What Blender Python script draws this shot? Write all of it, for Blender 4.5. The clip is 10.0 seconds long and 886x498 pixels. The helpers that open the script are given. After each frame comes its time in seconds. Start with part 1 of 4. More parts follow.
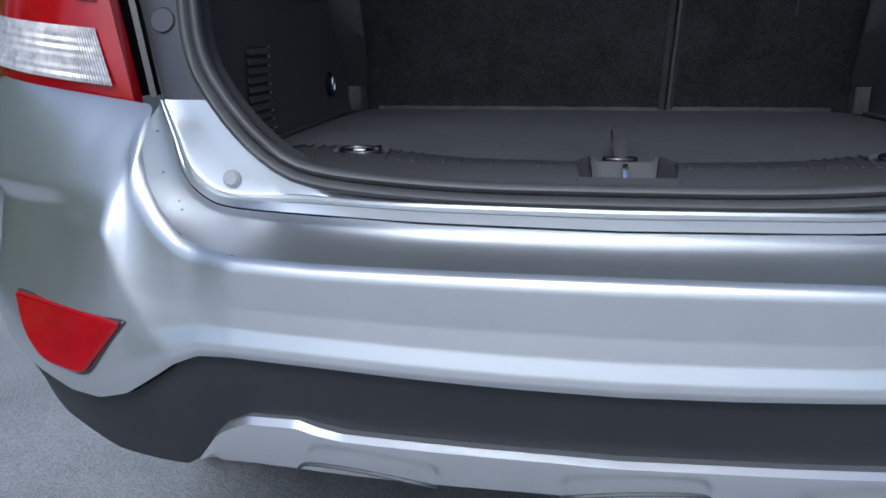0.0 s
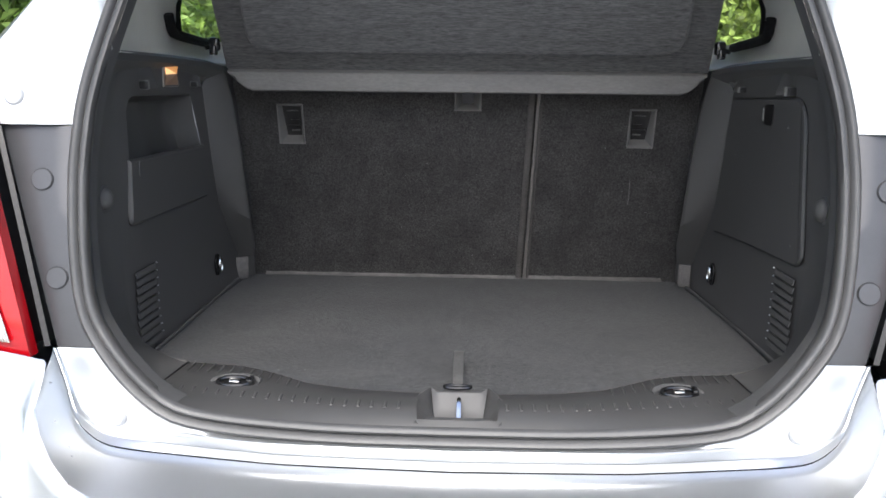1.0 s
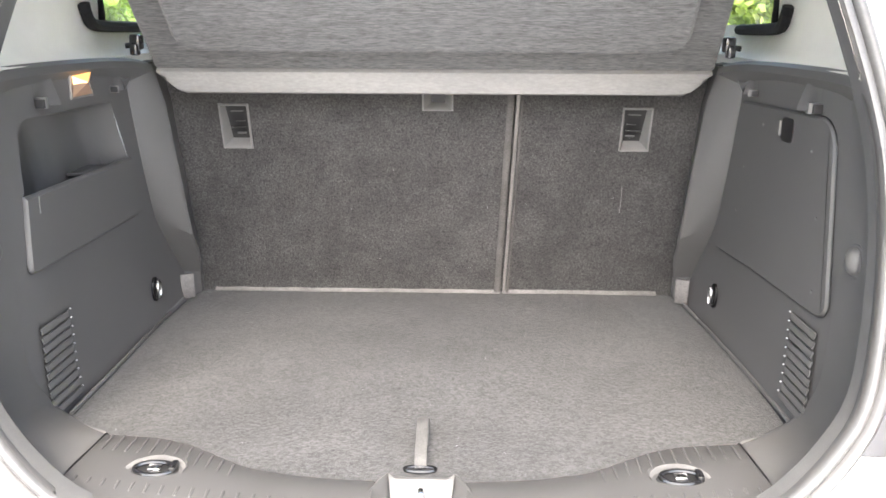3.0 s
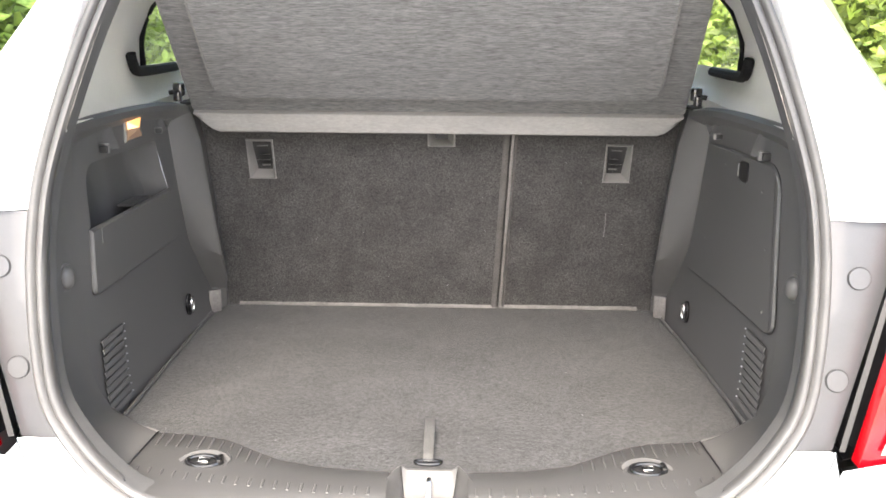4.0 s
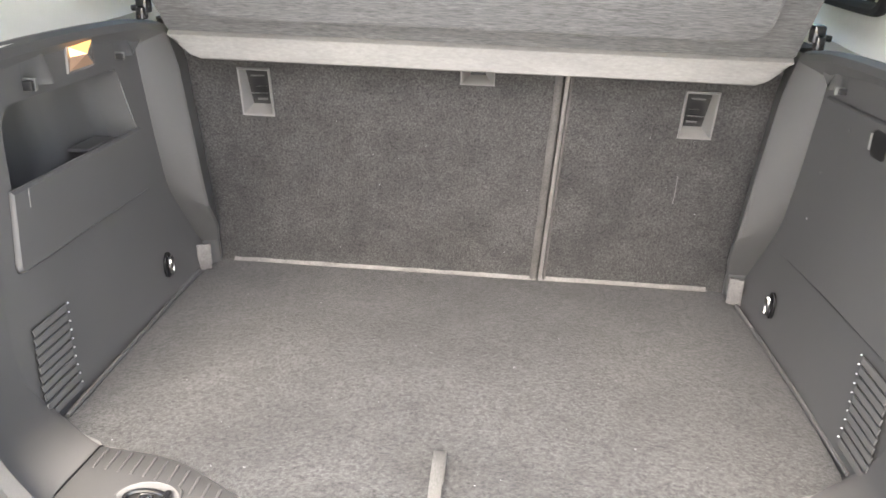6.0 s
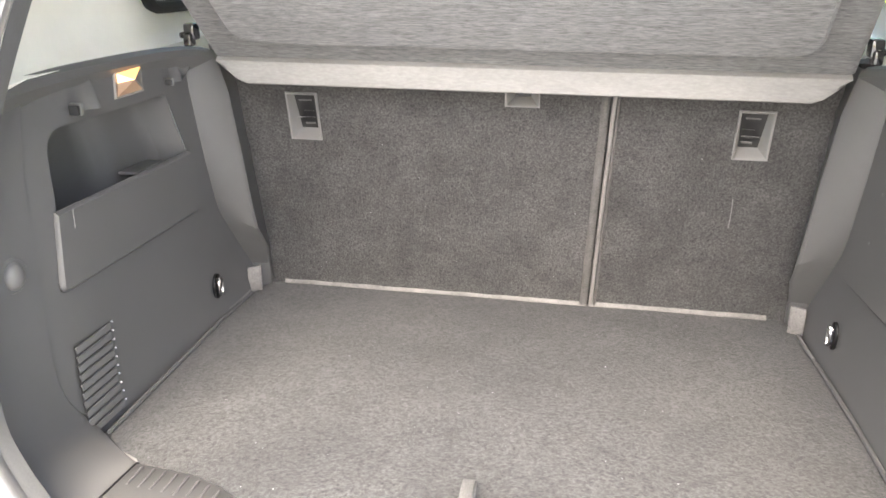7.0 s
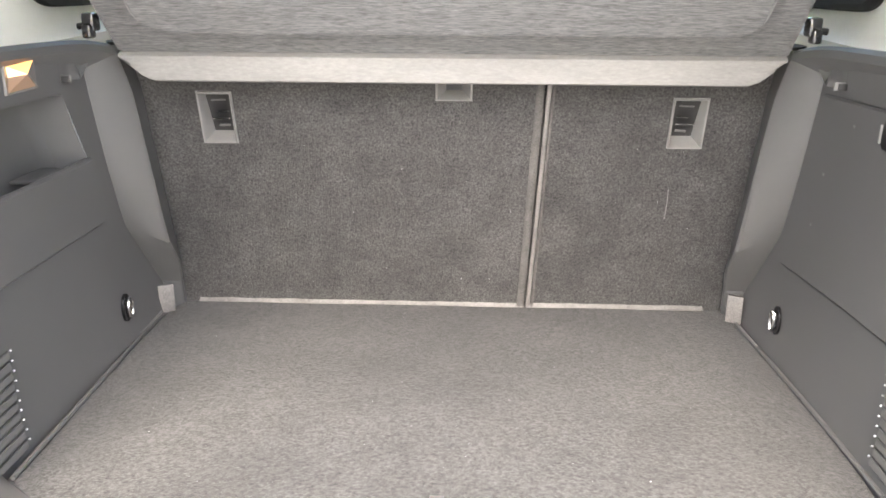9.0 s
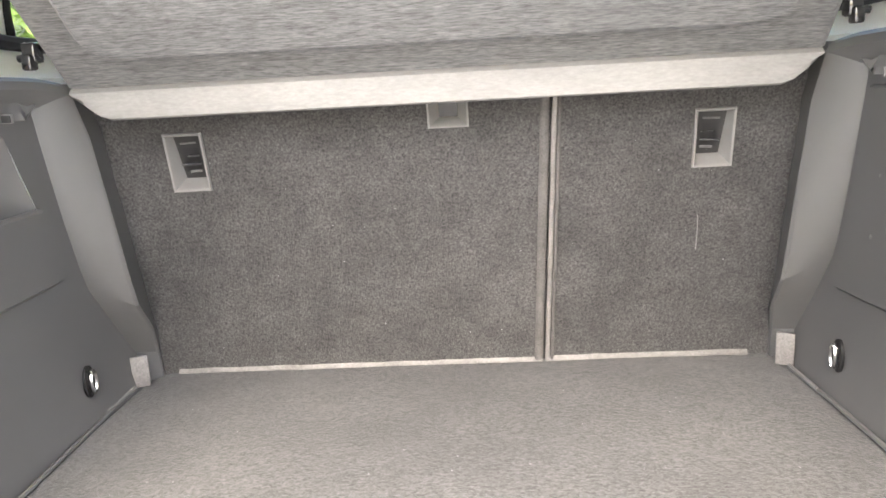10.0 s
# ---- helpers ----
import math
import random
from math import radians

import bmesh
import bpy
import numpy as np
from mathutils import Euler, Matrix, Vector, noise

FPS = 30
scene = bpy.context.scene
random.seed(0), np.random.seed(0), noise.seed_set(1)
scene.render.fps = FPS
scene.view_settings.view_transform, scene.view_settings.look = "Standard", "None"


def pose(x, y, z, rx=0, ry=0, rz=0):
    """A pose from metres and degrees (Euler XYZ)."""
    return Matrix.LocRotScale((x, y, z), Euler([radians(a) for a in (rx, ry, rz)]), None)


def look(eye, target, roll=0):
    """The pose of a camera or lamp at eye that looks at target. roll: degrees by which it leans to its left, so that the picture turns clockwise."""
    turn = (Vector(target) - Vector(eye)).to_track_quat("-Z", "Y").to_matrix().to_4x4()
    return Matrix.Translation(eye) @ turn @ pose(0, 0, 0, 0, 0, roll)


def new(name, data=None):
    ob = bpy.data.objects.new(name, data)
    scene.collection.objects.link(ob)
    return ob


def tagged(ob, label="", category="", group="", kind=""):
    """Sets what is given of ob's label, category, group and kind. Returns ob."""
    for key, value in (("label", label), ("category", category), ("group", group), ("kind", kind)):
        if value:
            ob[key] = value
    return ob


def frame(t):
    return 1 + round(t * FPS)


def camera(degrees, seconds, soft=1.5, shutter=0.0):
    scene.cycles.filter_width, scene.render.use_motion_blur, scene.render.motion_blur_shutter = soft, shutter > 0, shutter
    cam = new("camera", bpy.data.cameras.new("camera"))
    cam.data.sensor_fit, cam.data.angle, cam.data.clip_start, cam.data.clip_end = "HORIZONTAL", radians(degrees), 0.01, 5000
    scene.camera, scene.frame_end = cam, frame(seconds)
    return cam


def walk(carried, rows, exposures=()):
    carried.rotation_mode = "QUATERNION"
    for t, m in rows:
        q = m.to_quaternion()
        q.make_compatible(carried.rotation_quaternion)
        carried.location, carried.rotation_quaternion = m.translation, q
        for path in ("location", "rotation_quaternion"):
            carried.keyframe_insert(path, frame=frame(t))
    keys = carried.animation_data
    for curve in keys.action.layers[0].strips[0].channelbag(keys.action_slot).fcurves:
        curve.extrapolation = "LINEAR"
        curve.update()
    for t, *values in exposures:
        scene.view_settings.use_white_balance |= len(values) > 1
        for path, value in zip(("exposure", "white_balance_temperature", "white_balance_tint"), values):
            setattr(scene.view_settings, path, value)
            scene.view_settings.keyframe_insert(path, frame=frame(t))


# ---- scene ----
cam = camera(57.8, 10.0, soft=1.65)
PATH = [
    (0, (-0.067, -1.028, 0.902), (-0.359, 0.882, 0.385), -0.4),
    (0.5, (-0.003, -1.112, 1.063), (-0.15, 0.84, 0.65), -0.2),
    (1, (0.02, -1.134, 1.181), (-0.057, 0.824, 0.782), 0.6),
    (1.5, (0.014, -1.028, 1.212), (-0.031, 0.922, 0.77), 1.3),
    (2, (0.029, -0.907, 1.23), (0.012, 1.028, 0.725), 1.0),
    (3.3, (0.05, -0.915, 1.294), (-0.003, 1.012, 0.76), 0.1),
    (3.5, (0.051, -0.971, 1.307), (-0.003, 0.96, 0.788), 0.1),
    (4, (0.04, -1.076, 1.355), (0.001, 0.855, 0.834), 0.5),
    (4.5, (0.05, -1.051, 1.386), (0.011, 0.852, 0.773), 0.9),
    (5, (0.054, -0.938, 1.387), (0.006, 0.932, 0.68), 1.2),
    (5.5, (0.061, -0.826, 1.376), (-0.003, 1.028, 0.629), 1.3),
    (6, (0.056, -0.757, 1.363), (-0.085, 1.097, 0.626), 2.1),
    (6.2, (0.054, -0.741, 1.362), (-0.184, 1.11, 0.642), 2.5),
    (7.3, (0.12, -0.736, 1.353), (-0.216, 1.115, 0.674), 0.4),
    (7.5, (0.093, -0.758, 1.355), (-0.138, 1.107, 0.671), 0.3),
    (8, (0.041, -0.806, 1.36), (-0.051, 1.068, 0.666), 0.5),
    (8.5, (0.025, -0.787, 1.358), (-0.048, 1.091, 0.674), 0.2),
    (9, (0.033, -0.683, 1.304), (-0.038, 1.213, 0.672), 0.3),
    (9.5, (0.047, -0.551, 1.238), (-0.028, 1.382, 0.731), -1.2),
    (10, (0.051, -0.551, 1.205), (-0.064, 1.399, 0.774), -3.2),
]
EXPOSURES = [
    (0.0, -0.42, 5200, 8), (0.3, -0.32, 5500, 8), (0.5, -0.2, 5700, 9), (0.7, 0.38, 5850, 9), (1.0, 1.08, 6000, 9), (1.5, 2.03, 6350, 10),
    (2.0, 2.65, 6500, 10), (3.5, 3.15, 6600, 10), (4.2, 2.62, 6750, 10), (5.0, 2.56, 6750, 10), (5.5, 2.95, 6700, 10),
    (7.5, 3.38, 6800, 10), (9.0, 3.4, 6800, 10), (10.0, 3.56, 6850, 10),
]
walk(cam, [(t, look(eye, target, roll)) for t, eye, target, roll in PATH], EXPOSURES)

# ---- light ----
SUN_ELEVATION, SUN_ROTATION = radians(48), radians(184)
world = bpy.data.worlds.new("sky")
scene.world = world
world.use_nodes = True
wn = world.node_tree
sky = wn.nodes.new("ShaderNodeTexSky")
sky.sky_type, sky.sun_disc = "NISHITA", False
sky.sun_elevation, sky.sun_rotation = SUN_ELEVATION, SUN_ROTATION
sky.air_density, sky.dust_density, sky.ozone_density = 1.0, 4.0, 1.0
background = wn.nodes["Background"]
background.inputs["Strength"].default_value = 0.15
wn.links.new(sky.outputs["Color"], background.inputs["Color"])
sun = new("sun", bpy.data.lights.new("sun", "SUN"))
sun.data.energy, sun.data.angle, sun.data.color = 1.5, radians(25), (1.0, 0.95, 0.88)
sun.matrix_world = look((math.sin(SUN_ROTATION) * 8, math.cos(SUN_ROTATION) * 8, 9), (0, 0, 0))


# ---- materials ----
def material(name, base, rough=0.5, metal=0.0, grain=0.0, grain_scale=400.0, bump=0.0, stain=0.0, stain_scale=6.0,
             stretch=(1, 1, 1), coat=0.0, transmission=0.0, emit=None, rough_var=0.0, alpha=1.0, sheen=0.0):
    """Principled surface with fine grain, larger stains and a fine relief."""
    m = bpy.data.materials.new(name)
    m.use_nodes = True
    n, l = m.node_tree.nodes, m.node_tree.links
    p = n["Principled BSDF"]
    p.inputs["Roughness"].default_value = rough
    p.inputs["Metallic"].default_value = metal
    p.inputs["Coat Weight"].default_value = coat
    p.inputs["Coat Roughness"].default_value = 0.05
    p.inputs["Transmission Weight"].default_value = transmission
    p.inputs["Sheen Weight"].default_value = sheen
    p.inputs["Base Color"].default_value = (*base, 1)
    if emit:
        p.inputs["Emission Color"].default_value = (*emit[:3], 1)
        p.inputs["Emission Strength"].default_value = emit[3]
    if not (grain or stain or bump or rough_var):
        return m
    coords = n.new("ShaderNodeTexCoord")
    mapping = n.new("ShaderNodeMapping")
    mapping.inputs["Scale"].default_value = stretch
    l.new(coords.outputs["Object"], mapping.inputs["Vector"])

    def noisy(scale, detail):
        t = n.new("ShaderNodeTexNoise")
        t.inputs["Scale"].default_value, t.inputs["Detail"].default_value = scale, detail
        t.inputs["Roughness"].default_value = 0.72
        l.new(mapping.outputs["Vector"], t.inputs["Vector"])
        return t.outputs["Fac"]

    fine, wide = noisy(grain_scale, 3), noisy(stain_scale, 6)

    def spread(source, amount):
        r = n.new("ShaderNodeMapRange")
        r.inputs["From Min"].default_value, r.inputs["From Max"].default_value = 0.3, 0.7
        r.inputs["To Min"].default_value, r.inputs["To Max"].default_value = 1 - amount, 1 + amount
        l.new(source, r.inputs["Value"])
        return r.outputs["Result"]

    product = n.new("ShaderNodeMath")
    product.operation = "MULTIPLY"
    l.new(spread(fine, grain), product.inputs[0])
    l.new(spread(wide, stain), product.inputs[1])
    tint = n.new("ShaderNodeVectorMath")
    tint.operation = "SCALE"
    tint.inputs[0].default_value = base
    l.new(product.outputs[0], tint.inputs["Scale"])
    l.new(tint.outputs["Vector"], p.inputs["Base Color"])
    if rough_var:
        r = n.new("ShaderNodeMapRange")
        r.inputs["To Min"].default_value, r.inputs["To Max"].default_value = rough - rough_var, rough + rough_var
        l.new(wide, r.inputs["Value"])
        l.new(r.outputs["Result"], p.inputs["Roughness"])
    if bump:
        b = n.new("ShaderNodeBump")
        b.inputs["Strength"].default_value, b.inputs["Distance"].default_value = min(1.0, bump * 300), bump
        l.new(fine, b.inputs["Height"])
        l.new(b.outputs["Normal"], p.inputs["Normal"])
    return m


PAINT = material("silver_paint", (0.66, 0.675, 0.685), 0.30, 0.82, grain=0.03, grain_scale=1500, stain=0.04, stain_scale=5, coat=0.5, rough_var=0.05)
GUTTER = material("grey_gutter_paint", (0.085, 0.086, 0.091), 0.36, 0.5, grain=0.05, grain_scale=700, stain=0.08, coat=0.2)
CLADDING = material("bumper_plastic", (0.030, 0.031, 0.034), 0.55, grain=0.15, grain_scale=900, bump=0.0004, stain=0.15, rough_var=0.1)
PLASTIC = material("trim_plastic", (0.092, 0.0905, 0.089), 0.48, grain=0.10, grain_scale=1400, bump=0.0003, stain=0.08, stain_scale=4, rough_var=0.06)
PLASTIC_LIGHT = material("bezel_plastic", (0.15, 0.148, 0.144), 0.45, grain=0.08, grain_scale=900, bump=0.0002, stain=0.12)
HOUSING = material("striker_plastic", (0.090, 0.088, 0.086), 0.52, grain=0.08, grain_scale=900, bump=0.0002, stain=0.12)
SILL_PLASTIC = material("sill_plastic", (0.064, 0.063, 0.062), 0.38, grain=0.10, grain_scale=1200, bump=0.0003, stain=0.10, rough_var=0.08)
BLACK = material("black_plastic", (0.012, 0.012, 0.013), 0.35, grain=0.1, grain_scale=700, stain=0.1)
BEZEL = material("anchor_bezel_plastic", (0.19, 0.186, 0.180), 0.42, grain=0.08, grain_scale=900, bump=0.0002, stain=0.12)
# Near-black for recesses, slots and joints; in the hollows it paints their shade.
DARK_RECESS = material("recess_dark", (0.018, 0.018, 0.018), 0.5, grain=0.1, grain_scale=900, stain=0.15)
# Darker than the trim plastic: shade between the vent slats, put into colour.
VENT_SHADE = material("vent_slot_shade", (0.034, 0.034, 0.034), 0.5, grain=0.1, grain_scale=900, stain=0.15)
MATT_BLACK = material("matt_black_rubber", (0.008, 0.008, 0.009), 0.85, grain=0.1, grain_scale=700, stain=0.1)
GLOSS_BLACK = material("gloss_black", (0.010, 0.010, 0.011), 0.12, coat=0.4, stain=0.05)
RUBBER = material("seal_rubber", (0.075, 0.075, 0.075), 0.42, grain=0.12, grain_scale=500, bump=0.0002, stain=0.18, stain_scale=9)
TYRE = material("tyre_rubber", (0.022, 0.022, 0.023), 0.75, grain=0.2, grain_scale=300, bump=0.0006, stain=0.2)
CARPET = material("boot_carpet", (0.0275, 0.0273, 0.0270), 0.95, grain=0.97, grain_scale=210, bump=0.0024, stain=0.36, stain_scale=6.5, sheen=0.15)
SEAT_CARPET = material("backrest_carpet", (0.046, 0.0445, 0.0435), 0.95, grain=0.78, grain_scale=310, bump=0.0022, stain=0.34, stain_scale=12, sheen=0.12)
EDGE_STRIP = material("edge_strip", (0.135, 0.128, 0.122), 0.6, grain=0.3, grain_scale=400, stain=0.35, stain_scale=24)
BINDING = material("binding_tape", (0.080, 0.076, 0.073), 0.85, grain=0.35, grain_scale=500, bump=0.0006, stain=0.30, stain_scale=16)
PIPING = material("piping_cord", (0.160, 0.150, 0.144), 0.7, grain=0.25, grain_scale=600, bump=0.0004, stain=0.30, stain_scale=18)
HEATHER = material("shelf_felt", (0.130, 0.131, 0.130), 0.95, grain=0.62, grain_scale=420, bump=0.0012, stain=0.28, stain_scale=90, stretch=(0.15, 1, 1), sheen=0.15)
RIM_FELT = material("shelf_rim_felt", (0.215, 0.209, 0.201), 0.9, grain=0.12, grain_scale=300, bump=0.0006, stain=0.12, stain_scale=14, stretch=(0.3, 1, 1))
PALE_TRIM = material("pale_pillar_trim", (0.88, 0.86, 0.81), 0.6, grain=0.03, grain_scale=900, bump=0.0002, stain=0.04)
CHROME = material("chrome", (0.75, 0.75, 0.76), 0.14, 1.0, stain=0.1, grain=0.05)
STRAP = material("strap_webbing", (0.14, 0.138, 0.133), 0.8, grain=0.3, grain_scale=900, bump=0.0005, stretch=(1, 0.2, 1))
RED = material("red_lens", (0.40, 0.002, 0.007), 0.15, grain=0.05, grain_scale=200, stain=0.2, stain_scale=14, coat=0.4)
RED_DARK = material("deep_red_lens", (0.32, 0.002, 0.006), 0.12, stain=0.1, coat=0.5)
CLEAR = material("clear_lens", (0.46, 0.44, 0.42), 0.15, 0.5, grain=0.25, grain_scale=60, coat=1.0, stain=0.15, stain_scale=30)
AMBER = material("amber_bulb", (0.75, 0.22, 0.05), 0.25, coat=0.5, stain=0.1)
PAD = material("buffer_pad", (0.42, 0.43, 0.45), 0.4, grain=0.04, stain=0.05)


def thin_glass(name, tint):
    """A thin tinted pane: it lets light straight through and mirrors a little."""
    m = bpy.data.materials.new(name)
    m.use_nodes = True
    n, l = m.node_tree.nodes, m.node_tree.links
    n.remove(n["Principled BSDF"])
    clear, shine, mix = n.new("ShaderNodeBsdfTransparent"), n.new("ShaderNodeBsdfGlossy"), n.new("ShaderNodeMixShader")
    clear.inputs["Color"].default_value = (*tint, 1)
    shine.inputs["Roughness"].default_value = 0.02
    mix.inputs["Fac"].default_value = 0.06
    l.new(clear.outputs["BSDF"], mix.inputs[1])
    l.new(shine.outputs["BSDF"], mix.inputs[2])
    l.new(mix.outputs["Shader"], n["Material Output"].inputs["Surface"])
    return m


GLASS = thin_glass("tinted_glass", (0.80, 0.85, 0.81))
LAMP_GLOW = material("boot_lamp_glow", (0.9, 0.6, 0.3), 0.4, emit=(1.0, 0.36, 0.07, 0.22))
LAMP_CORE = material("boot_lamp_core", (1.0, 0.8, 0.5), 0.4, emit=(1.0, 0.50, 0.15, 0.45))
LAMP_WARM = material("boot_lamp_warm_lens", (0.26, 0.19, 0.14), 0.3, emit=(1.0, 0.35, 0.10, 0.012))
LAMP_LENS = material("boot_lamp_lens", (0.22, 0.21, 0.20), 0.25, grain=0.1, stain=0.1, coat=0.4)
ASPHALT = material("asphalt", (0.41, 0.413, 0.42), 0.5, grain=0.35, grain_scale=160, bump=0.004, stain=0.25, stain_scale=1.3, rough_var=0.15)
TAR = material("crack_tar", (0.03, 0.03, 0.032), 0.7, grain=0.2, stain=0.1)


def leaf_material(name, base):
    m = material(name, base, 0.55, grain=0.35, grain_scale=3.0, stain=0.3, stain_scale=0.8)
    n, l = m.node_tree.nodes, m.node_tree.links
    geo, ramp = n.new("ShaderNodeNewGeometry"), n.new("ShaderNodeHueSaturation")
    r = n.new("ShaderNodeMapRange")
    r.inputs["To Min"].default_value, r.inputs["To Max"].default_value = 0.5, 1.7
    l.new(geo.outputs["Random Per Island"], r.inputs["Value"])
    l.new(r.outputs["Result"], ramp.inputs["Value"])
    p = n["Principled BSDF"]
    l.new(p.inputs["Base Color"].links[0].from_socket, ramp.inputs["Color"])
    l.new(ramp.outputs["Color"], p.inputs["Base Color"])
    return m


LEAF = leaf_material("hedge_leaves", (0.24, 0.34, 0.065))
LEAF_TWO = leaf_material("tree_leaves", (0.29, 0.37, 0.075))


# ---- mesh tools ----
def mesh_ob(name, bm, mat, smooth=True, angle=35):
    bmesh.ops.recalc_face_normals(bm, faces=bm.faces)
    me = bpy.data.meshes.new(name)
    bm.to_mesh(me)
    bm.free()
    me.materials.append(mat)
    if smooth:
        me.shade_smooth()
        me.set_sharp_from_angle(angle=radians(angle))
    return new(name, me)


def thing(name, base, label, category, group="", kind=""):
    ob = new(name)
    ob.location = base
    ob.empty_display_size = 0.1
    return tagged(ob, label, category, group, kind)


def base_of(parent):
    return Matrix.Translation(parent.location) if parent.data is None else Matrix.Identity(4)


def part(name, bm, mat, parent, label="", smooth=True, angle=35):
    ob = mesh_ob(name, bm, mat, smooth, angle)
    ob.parent = parent
    ob.matrix_parent_inverse = base_of(parent).inverted()
    return tagged(ob, label)


def piece(name, mesh, place, parent):
    """A repeat that shares its mesh with its like."""
    ob = new(name, mesh)
    ob.parent = parent
    ob.matrix_parent_inverse = base_of(parent).inverted()
    ob.matrix_basis = place
    return ob


def grid(bm, rows, closed_u=False, skip=None):
    """Quads between rows of equally many points."""
    vs = [[bm.verts.new(p) for p in row] for row in rows]
    for i in range(len(vs) - 1):
        m = len(vs[i])
        for j in range(m if closed_u else m - 1):
            if skip and skip(i, j):
                continue
            q = (vs[i][j], vs[i][(j + 1) % m], vs[i + 1][(j + 1) % m], vs[i + 1][j])
            if len({v.co.to_tuple(6) for v in q}) > 2:
                try:
                    bm.faces.new(q)
                except ValueError:
                    pass
    return vs


def sheet(rows, back=None, skip=None):
    """A lofted surface; back: the way in which it is thickened, if it is."""
    bm = bmesh.new()
    grid(bm, rows, skip=skip)
    bmesh.ops.remove_doubles(bm, verts=bm.verts, dist=1e-5)
    bmesh.ops.recalc_face_normals(bm, faces=bm.faces)
    if back:
        made = bmesh.ops.extrude_face_region(bm, geom=bm.faces[:], use_keep_orig=True)["geom"]
        bmesh.ops.translate(bm, vec=back, verts=[v for v in made if isinstance(v, bmesh.types.BMVert)])
    return bm


def curve(points, per=6):
    """A smooth line through a few points (Catmull-Rom)."""
    pts = [Vector(p) for p in points]
    pts = [2 * pts[0] - pts[1], *pts, 2 * pts[-1] - pts[-2]]
    out = []
    for a, b, c, d in zip(pts, pts[1:], pts[2:], pts[3:]):
        for k in range(per):
            t = k / per
            out.append(0.5 * (2 * b + (c - a) * t + (2 * a - 5 * b + 4 * c - d) * t * t + (3 * b - a - 3 * c + d) * t ** 3))
    return [*out, pts[-2]]


def resample(pts, count):
    """Points at even steps along a line."""
    lengths = [0.0]
    for a, b in zip(pts, pts[1:]):
        lengths.append(lengths[-1] + (b - a).length)
    out, j = [], 0
    for k in range(count):
        want = lengths[-1] * k / (count - 1)
        while j < len(pts) - 2 and lengths[j + 1] < want:
            j += 1
        span = max(lengths[j + 1] - lengths[j], 1e-9)
        out.append(pts[j].lerp(pts[j + 1], min(1, max(0, (want - lengths[j]) / span))))
    return out


def box(bm, lo, hi, bevel=0.0, turn=None, segments=2):
    m = Matrix.Translation((Vector(lo) + Vector(hi)) / 2)
    if turn:
        m = m @ turn
    size = Vector(hi) - Vector(lo)
    made = bmesh.ops.create_cube(bm, size=1.0, matrix=m @ Matrix.Diagonal((*size, 1)))["verts"]
    if bevel:
        edges = {e for v in made for e in v.link_edges}
        bmesh.ops.bevel(bm, geom=list(edges), offset=bevel, segments=segments, affect="EDGES", profile=0.5)
    return bm


def tube(bm, pts, radius, sides=8, closed=False, flat=1.0):
    pts = [Vector(p) for p in pts]
    rings = []
    n = len(pts)
    for i, p in enumerate(pts):
        a, b = (pts[i - 1], pts[(i + 1) % n]) if closed else (pts[max(0, i - 1)], pts[min(n - 1, i + 1)])
        along = (b - a).normalized()
        side = along.cross(Vector((0, 0, 1)) if abs(along.z) < 0.9 else Vector((1, 0, 0))).normalized()
        up = side.cross(along)
        rings.append([p + side * radius * math.cos(2 * math.pi * k / sides) + up * radius * flat * math.sin(2 * math.pi * k / sides) for k in range(sides)])
    if closed:
        rings.append(rings[0])
    vs = grid(bm, rings, closed_u=True)
    if not closed:
        bm.faces.new(vs[0])
        bm.faces.new(vs[-1])
    else:
        bmesh.ops.remove_doubles(bm, verts=bm.verts, dist=1e-6)
    return bm


def disc(bm, centre, normal, radius, thick, sides=24, bevel=0.0, squash=1.0):
    m = Matrix.Translation(centre) @ Vector(normal).to_track_quat("Z", "Y").to_matrix().to_4x4() @ Matrix.Diagonal((1, squash, 1, 1))
    rings = []
    for r, z in ((radius, 0), (radius, thick - bevel), (radius - bevel, thick)):
        rings.append([m @ Vector((r * math.cos(2 * math.pi * k / sides), r * math.sin(2 * math.pi * k / sides), z)) for k in range(sides)])
    vs = grid(bm, rings, closed_u=True)
    bm.faces.new(vs[-1])
    bm.faces.new(vs[0])
    return bm


def rounded(poly, radii, steps=5):
    """A polygon with its corners rounded."""
    out, n = [], len(poly)
    for i, (p, r) in enumerate(zip(poly, radii)):
        p, a, b = Vector(p), Vector(poly[i - 1]), Vector(poly[(i + 1) % n])
        if r <= 0:
            out.append(p)
            continue
        da, db = (a - p).normalized(), (b - p).normalized()
        s, e = p + da * r, p + db * r
        for k in range(steps + 1):
            t = k / steps
            out.append((1 - t) ** 2 * s + 2 * t * (1 - t) * p + t * t * e)
    return out


def plate(bm, poly, thick, place, bevel=0.0015):
    """A flat plate of an outline: place(u, v, height) lays it into the world."""
    n = len(poly)
    area = sum(poly[i - 1].x * poly[i].y - poly[i].x * poly[i - 1].y for i in range(n))
    inner = []
    for i in range(n):
        d = (poly[(i + 1) % n] - poly[i - 1]).normalized()
        inner.append(poly[i] + Vector((-d.y, d.x)) * bevel * (1 if area > 0 else -1))
    rows = [[place(p.x, p.y, h) for p in ring] for ring, h in ((poly, 0), (poly, thick - bevel), (inner, thick))]
    vs = grid(bm, rows, closed_u=True)
    bm.faces.new(vs[-1])
    return bm


